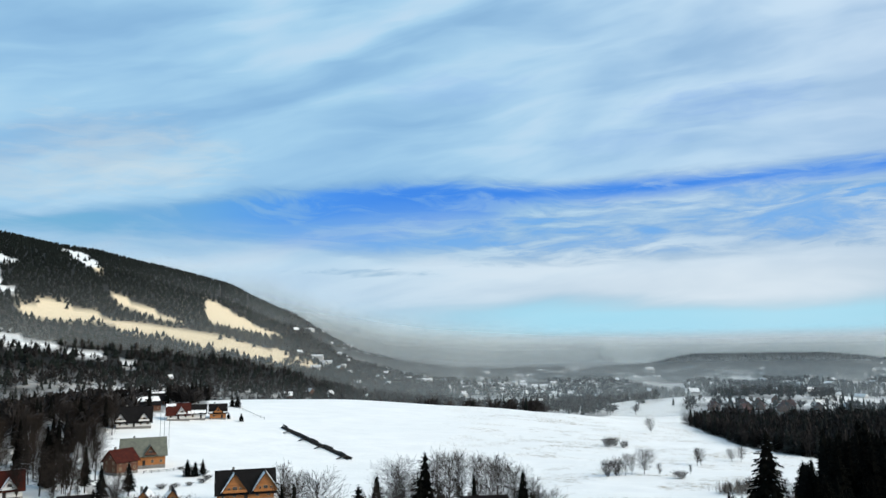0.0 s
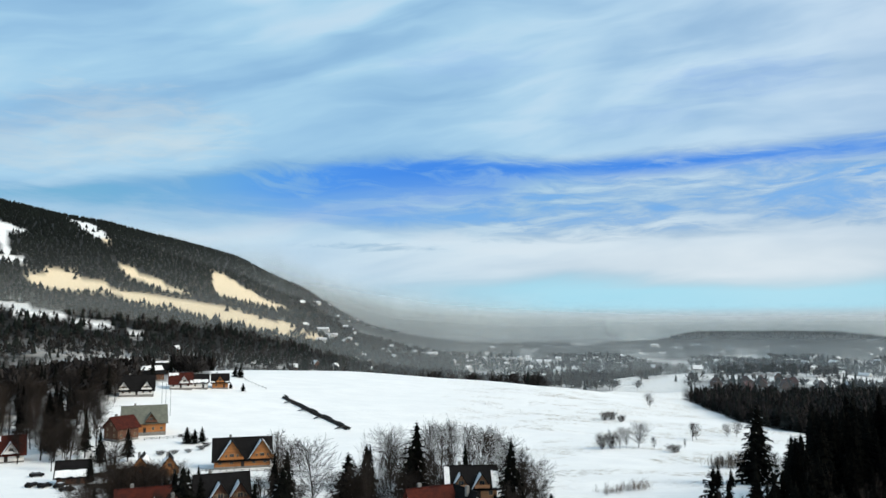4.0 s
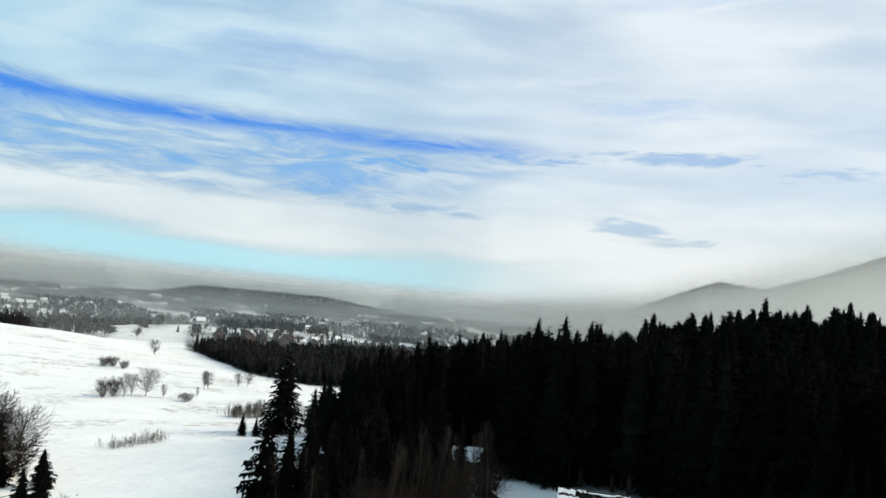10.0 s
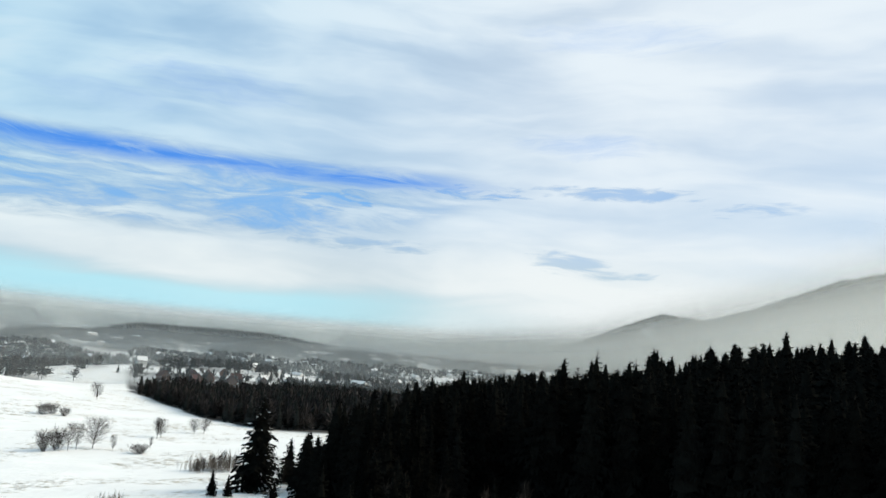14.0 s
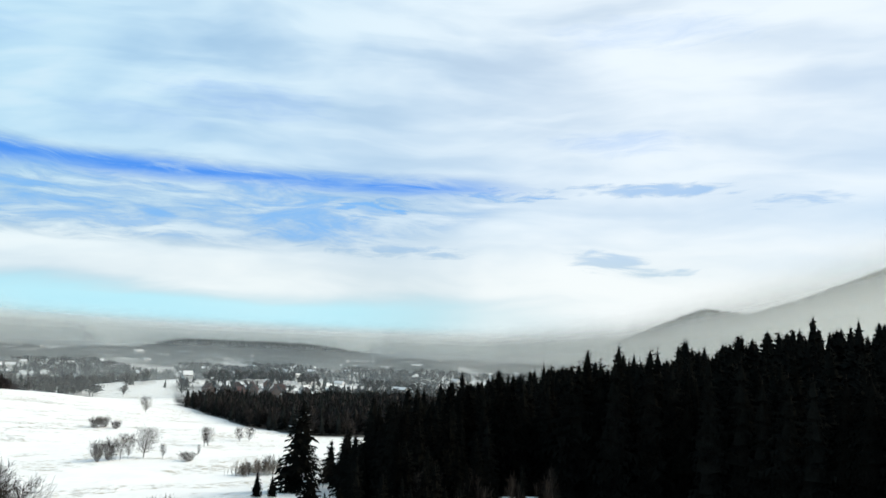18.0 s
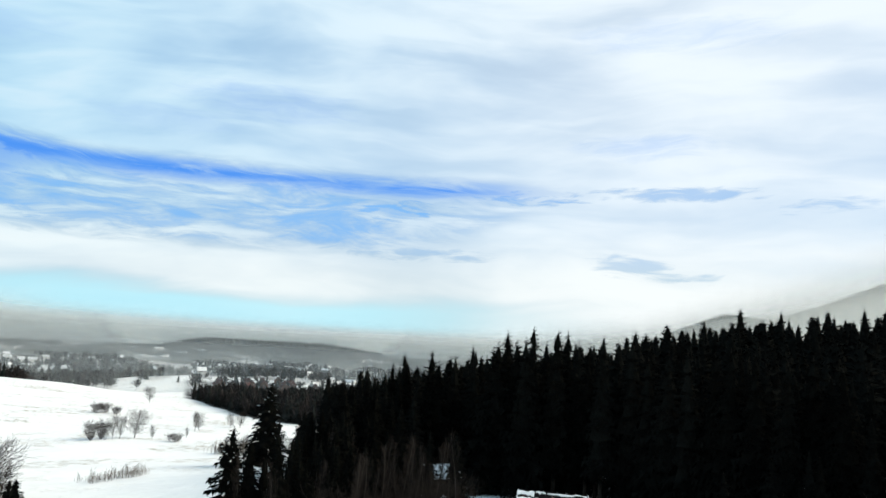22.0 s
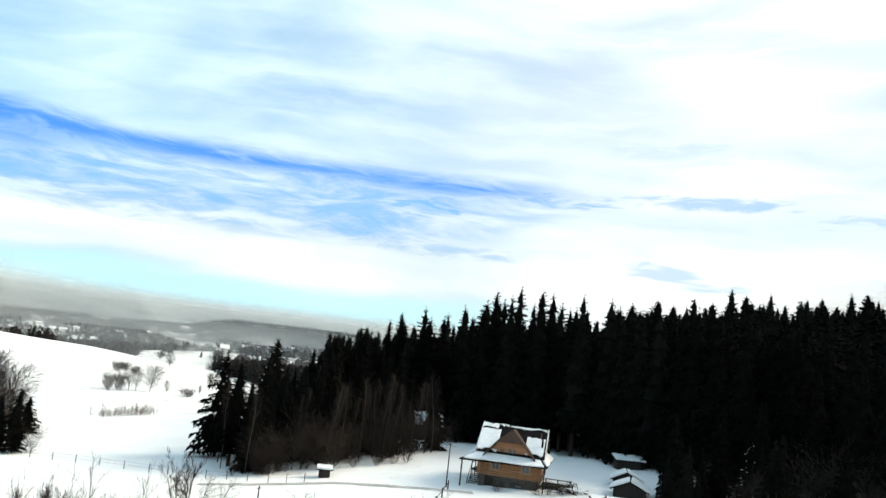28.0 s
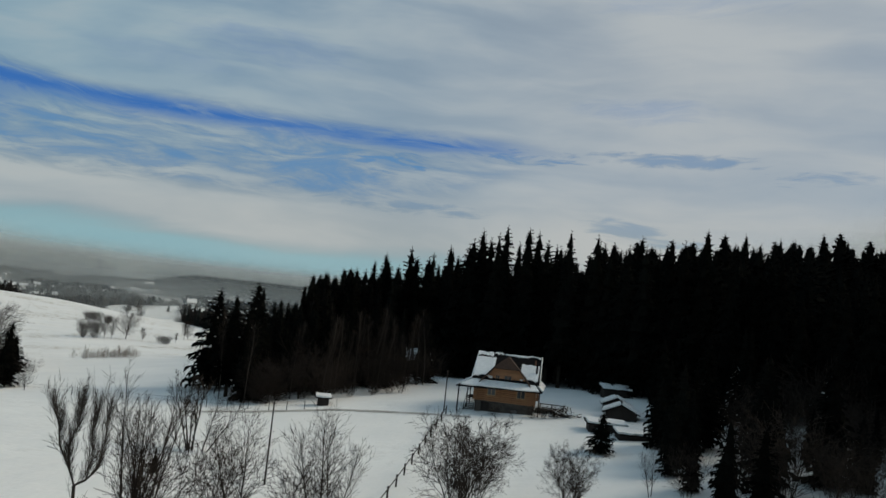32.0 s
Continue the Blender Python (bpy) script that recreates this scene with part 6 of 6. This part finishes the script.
def brush_pile():
    """Heap of cut branches and boards under snow beside the house."""
    ob = empty("brush_pile", 84.2, 87.2, height(84.2, 87.2), -38)
    rng = random.Random(95)
    s = Shape()
    for i in range(26):
        p = Vector((rng.uniform(-1.8, 1.8), rng.uniform(-0.9, 0.9), rng.uniform(0.0, 0.5)))
        w = Vector((rng.uniform(-1, 1), rng.uniform(-1, 1), rng.uniform(-0.2, 0.7))).normalized()
        s.tube(p, p + w * rng.uniform(0.8, 1.8), 0.07, 0.04, 4)
    tagged(s.made("cut_branches", DARK_WOOD, ob), kind="stuff")
    for i in range(3):
        v = [(math.cos(a) * rng.uniform(0.5, 0.9) + i - 1, math.sin(a) * 0.5, 0.55 + rng.uniform(0, 0.2)) for a in np.linspace(0, 5.6, 8)]
        Shape().plate(v, 0.2).made("snow_cap", SNOW, ob)
    return tagged(ob, "heap of cut branches under patches of snow", "brush pile")


brush_pile()


def wire_fence():
    """Thin posts with two wires along the lower edge of the field."""
    ob = empty("wire_fence", 20, 145, 0)
    line = [(12, 152), (20, 144.5), (28, 134), (36, 123), (42, 116), (49, 110.5), (56, 108)]
    tops = []
    for (x0, y0), (x1, y1) in zip(line, line[1:]):
        for k in range(3):
            x, y = x0 + (x1 - x0) * k / 3, y0 + (y1 - y0) * k / 3
            z = height(x, y)
            Shape().tube((x - 20, y - 145, z - 0.3), (x - 20, y - 145, z + 1.2), 0.06, 0.05, 5).made("post", DARK_WOOD, ob)
            tops.append(Vector((x - 20, y - 145, z)))
    for lift in (0.6, 1.05):
        s = Shape()
        for a, b in zip(tops, tops[1:]):
            s.tube(a + Vector((0, 0, lift)), b + Vector((0, 0, lift)), 0.012, 0.012, 3)
        s.made("wire", DARK_WOOD, ob)
    return tagged(ob, "thin post-and-wire fence along the snowy field", "fence")


wire_fence()


def garden_fence(label, pts, tall=1.1, step=2.4):
    """Wooden fence along a garden edge: posts with two rails."""
    x0, y0 = pts[0]
    ob = empty("fence", x0, y0, 0)
    spots = []
    for (ax, ay), (bx, by) in zip(pts, pts[1:]):
        count = max(1, int(math.hypot(bx - ax, by - ay) / step))
        spots += [(ax + (bx - ax) * k / count, ay + (by - ay) * k / count) for k in range(count)]
    spots.append(pts[-1])
    feet = [Vector((x - x0, y - y0, height(x, y))) for x, y in spots]
    for p in feet:
        Shape().box(p.x, p.y, p.z - 0.3, 0.16, 0.16, tall + 0.3).made("post", DARK_WOOD, ob)
    for p, q in zip(feet, feet[1:]):
        for lift in (0.45, 0.9):
            up = Vector((0, 0, tall * lift))
            Shape().tube(p + up, q + up, 0.07, 0.07, 4).made("rail", DARK_WOOD, ob)
    return tagged(ob, label, "fence", "garden fences")


garden_fence("dark wooden fence round the guesthouse garden", [(-80, 254), (-70, 251), (-58, 252.5), (-52, 256)])
garden_fence("dark garden fence before the dark-roofed house", [(-66, 184), (-56, 183.5), (-46, 186), (-40, 190)], 1.3)
garden_fence("weathered fence along the village lane", [(-100, 250), (-108, 259), (-116, 272), (-123, 284)])
garden_fence("weathered fence round the brown house", [(-122, 316), (-114, 320), (-108, 326), (-104, 333)])
garden_fence("weathered fence at the edge of the village", [(-20, 160), (-12, 158), (12, 160), (22, 166)])


def far_fence():
    """Rail fence by the white villas at the edge of the snowfield."""
    ob = empty("rail_fence", -118, 482, 0)
    pts = [Vector((-132 + 27 * i / 8, 503 - 41 * i / 8)) for i in range(9)]
    for p in pts:
        Shape().box(p.x + 118, p.y - 482, height(p.x, p.y) - 0.3, 0.2, 0.2, 1.6).made("post", DARK_WOOD, ob)
    for a, b in zip(pts, pts[1:]):
        Shape().tube((a.x + 118, a.y - 482, height(a.x, a.y) + 0.9), (b.x + 118, b.y - 482, height(b.x, b.y) + 0.9), 0.09, 0.09, 4).made("rail", DARK_WOOD, ob)
    return tagged(ob, "weathered rail fence beside the snowfield", "fence")


far_fence()


# ---- the valley town ----
def town():
    rng = random.Random(101)
    masters = []
    for w, d, wall, rise, wm, rm, snowy in ((12, 9, 5, 5, WHITE_WALL, DARK_ROOF, True), (11, 9, 5, 5, BROWN_WALL, DARK_ROOF, True), (11, 9, 4.5, 5.5, BROWN_WALL, RED_ROOF, False), (24, 12, 9, 3, WHITE_WALL, DARK_ROOF, True)):
        ob = empty("town_house", 0, 0, -500)
        Shape().box(0, 0, -2, w, d, wall + 2).made("wall", wm, ob)
        for sx in (-1, 1):
            Shape().plate([(sx * w / 2, -d / 2, wall), (sx * w / 2, d / 2, wall), (sx * w / 2, 0, wall + rise)], 0.3, (-sx, 0, 0)).made("gable_wall", wm, ob)
        for sy in (-1, 1):
            pts = [(-w / 2 - 0.8, sy * (d / 2 + 0.8), wall - 0.8), (w / 2 + 0.8, sy * (d / 2 + 0.8), wall - 0.8), (w / 2 + 0.8, 0, wall + rise), (-w / 2 - 0.8, 0, wall + rise)]
            slope(ob, pts, rm, "roof", 0.3)
            if snowy:
                snow_on(ob, pts, rng, 0.0, 0.98, 0.3)
        for i in range(2):
            window(ob, -w / 4 + i * w / 2, -d / 2, 1.2, 1.3, 1.5, 0, DARK_WOOD)
        tagged(ob, "distant snow-roofed house of the valley town", "house", "houses of the town")
        masters.append(ob)
    masters[2]["label"] = "distant red-roofed house of the valley town"
    masters[3]["label"] = "distant long white building of the valley town"
    placed = []
    used = [False] * 4
    tries = 0
    while len(placed) < 180 and tries < 6000:
        tries += 1
        b, r = rng.uniform(-34, 52), math.sqrt(rng.uniform(720 ** 2, 2500 ** 2))
        if b < -11 and r > 1120:
            continue
        x, y = r * math.sin(radians(b)), r * math.cos(radians(b))
        if (14 < b < 31 and r > 2150) or (b < 5 and r < 760) or (8 < b < 18 and r < 850) or inside(LOWER_WOOD, x, y) or any(math.hypot(x - px, y - py) < 24 for px, py in placed):
            continue
        kind = rng.choices(range(4), (5, 5, 1, 1.3))[0]
        m = pose(x, y, height(x, y), 0, 0, rng.uniform(0, 180))
        if used[kind]:
            copy_thing(masters[kind], m)
        else:
            masters[kind].matrix_basis = m
            used[kind] = True
        placed.append((x, y))
    for x, y in ((318, 800), (330, 822), (352, 838), (366, 815), (345, 868), (388, 850), (402, 872), (420, 846), (372, 890), (300, 835), (436, 880), (452, 850)):
        copy_thing(masters[2 if x % 4 < 3 and x < 430 else 0], pose(x, y, height(x, y), 0, 0, rng.uniform(0, 180)))
    # the far quarters: roofs too many to count
    walls, roofs = Shape(), Shape()
    for i in range(700):
        b, r = rng.uniform(-30, 52), math.sqrt(rng.uniform(1150 ** 2, 2650 ** 2))
        x, y = r * math.sin(radians(b)), r * math.cos(radians(b))
        if b < -9 or (15.5 < b < 29 and r > 2280) or noise.noise(Vector((x * 0.005, y * 0.003, 6.0))) < -0.12:
            continue
        if any(inside(p, x, y) for p in WHITE_STRIPS):
            continue
        w, d, h, k = rng.uniform(8, 17), rng.uniform(7, 10), rng.uniform(3.5, 6), rng.uniform(2.5, 4)
        a, z = rng.uniform(-0.5, 0.5) + rng.choice((0.0, 1.57)), height(x, y)
        c, q = math.cos(a), math.sin(a)
        walls.box(x, y, z - 2, w, d, h + 2, a)
        turned = [(x + px * c - py * q, y + px * q + py * c, z + pz) for px, py, pz in ((-w / 2 - 1, -d / 2 - 1, h), (w / 2 + 1, -d / 2 - 1, h), (w / 2 + 1, d / 2 + 1, h), (-w / 2 - 1, d / 2 + 1, h), (-w / 2 - 1, 0, h + k), (w / 2 + 1, 0, h + k))]
        roofs.face_set(turned, [(0, 1, 5, 4), (2, 3, 4, 5), (0, 4, 3), (1, 2, 5), (3, 2, 1, 0)])
    tagged(walls.made("far_town_walls", WHITE_WALL), "pale walls of the far town houses", "houses", kind="stuff")
    tagged(roofs.made("far_town_roofs", SNOW), "snow-covered roofs of the far town", "roofs", kind="stuff")


town()


def car(label, x, y, turn, paint):
    ob = empty("car", x, y, height(x, y), turn)
    body = Shape()
    prof = [(-2.1, 0.35), (2.1, 0.35), (2.15, 0.75), (1.3, 0.95), (0.7, 1.42), (-1.2, 1.45), (-1.9, 1.0), (-2.15, 0.8)]
    body.plate([(px, -0.85, pz) for px, pz in prof], 1.7, (0, 1, 0))
    body.made("body", paint, ob)
    Shape().plate([(1.2, -0.86, 0.98), (0.66, -0.86, 1.36), (-1.15, -0.86, 1.38), (-1.7, -0.86, 1.0)], 1.72, (0, 1, 0)).made("side_glass", GLASS, ob)
    for wx in (-1.35, 1.35):
        for wy in (-0.82, 0.82):
            Shape().tube((wx, wy - 0.1, 0.32), (wx, wy + 0.1, 0.32), 0.33, 0.33, 12).made("wheel", DARK_ROOF, ob)
    Shape().box(-0.2, 0, 1.44, 1.5, 1.3, 0.06).made("snow_cover", SNOW, ob)
    return tagged(ob, label, "car", "parked cars")


for cx, cy in ((-121.5, 228), (-117.5, 227.5), (-112.5, 227)):
    car("dark car parked in the snowy yard", cx, cy, 70, DARK_ROOF)
car("dark car parked by the small dark house", -108, 221.5, 5, DARK_ROOF)
car("dark car standing at the yard's edge", -128, 243, 30, DARK_ROOF)


def lane():
    """Trodden lane between the village houses, laid just over the snow."""
    pts = [(-104, 246), (-112, 256), (-120, 268), (-130, 285), (-143, 305), (-157, 328), (-172, 350)]
    v, f = [], []
    for i, (x, y) in enumerate(pts):
        for side in (-2.0, -0.7, 0.7, 2.0):
            px, py = x + side * 0.86, y + side * 0.5
            v.append((px, py, height(px, py) + 0.10))
    for i in range(len(pts) - 1):
        for k in range(3):
            f.append((i * 4 + k, i * 4 + k + 1, i * 4 + k + 5, i * 4 + k + 4))
    ob = from_arrays("lane", v, f, material("trodden_and_shaded_snow", (0.55, 0.53, 0.50), 0.8, (0.38, 0.36, 0.33), 0.3, 0.6, 0.4, 2.0))
    return tagged(ob, "trodden grey snow lane between houses", "lane", kind="structure")


lane()


def field_path():
    """Narrow grey strip across the field to the log house: painted shade of a ditch bank."""
    pts = [(40, 113), (47.5, 110), (57.5, 106.3), (63, 101.5), (68, 97), (72, 93)]
    v, f = [], []
    rng = random.Random(7)
    line = [(x0 + (x1 - x0) * k / 12, y0 + (y1 - y0) * k / 12) for (x0, y0), (x1, y1) in zip(pts, pts[1:]) for k in range(12)]
    for x, y in line:
        for side in (-0.3 - rng.uniform(0, 0.3), 0.3 + rng.uniform(0, 0.3)):
            v.append((x + side * 0.5, y + side, height(x + side * 0.5, y + side) + 0.045))
    for i in range(len(line) - 1):
        f.append((2 * i, 2 * i + 1, 2 * i + 3, 2 * i + 2))
    # the lane's grey snow again, here standing in for shade along the ditch
    ob = from_arrays("field_path", v, f, bpy.data.materials["trodden_and_shaded_snow"])
    return tagged(ob, "narrow grey strip painting the shade of a ditch in the snow", "path", kind="structure")


field_path()
for bx, by, tall in ((75.2, 92.6, 1.7), (79.0, 88.9, 1.8), (80.6, 87.9, 2.0), (82.2, 87.2, 1.9), (85.2, 88.6, 1.4)):
    bare_tree(bx, by, tall, 4, "low dark bush at the foot of the log house", "house bushes", bx * 50, "shrub", slim=1.5)
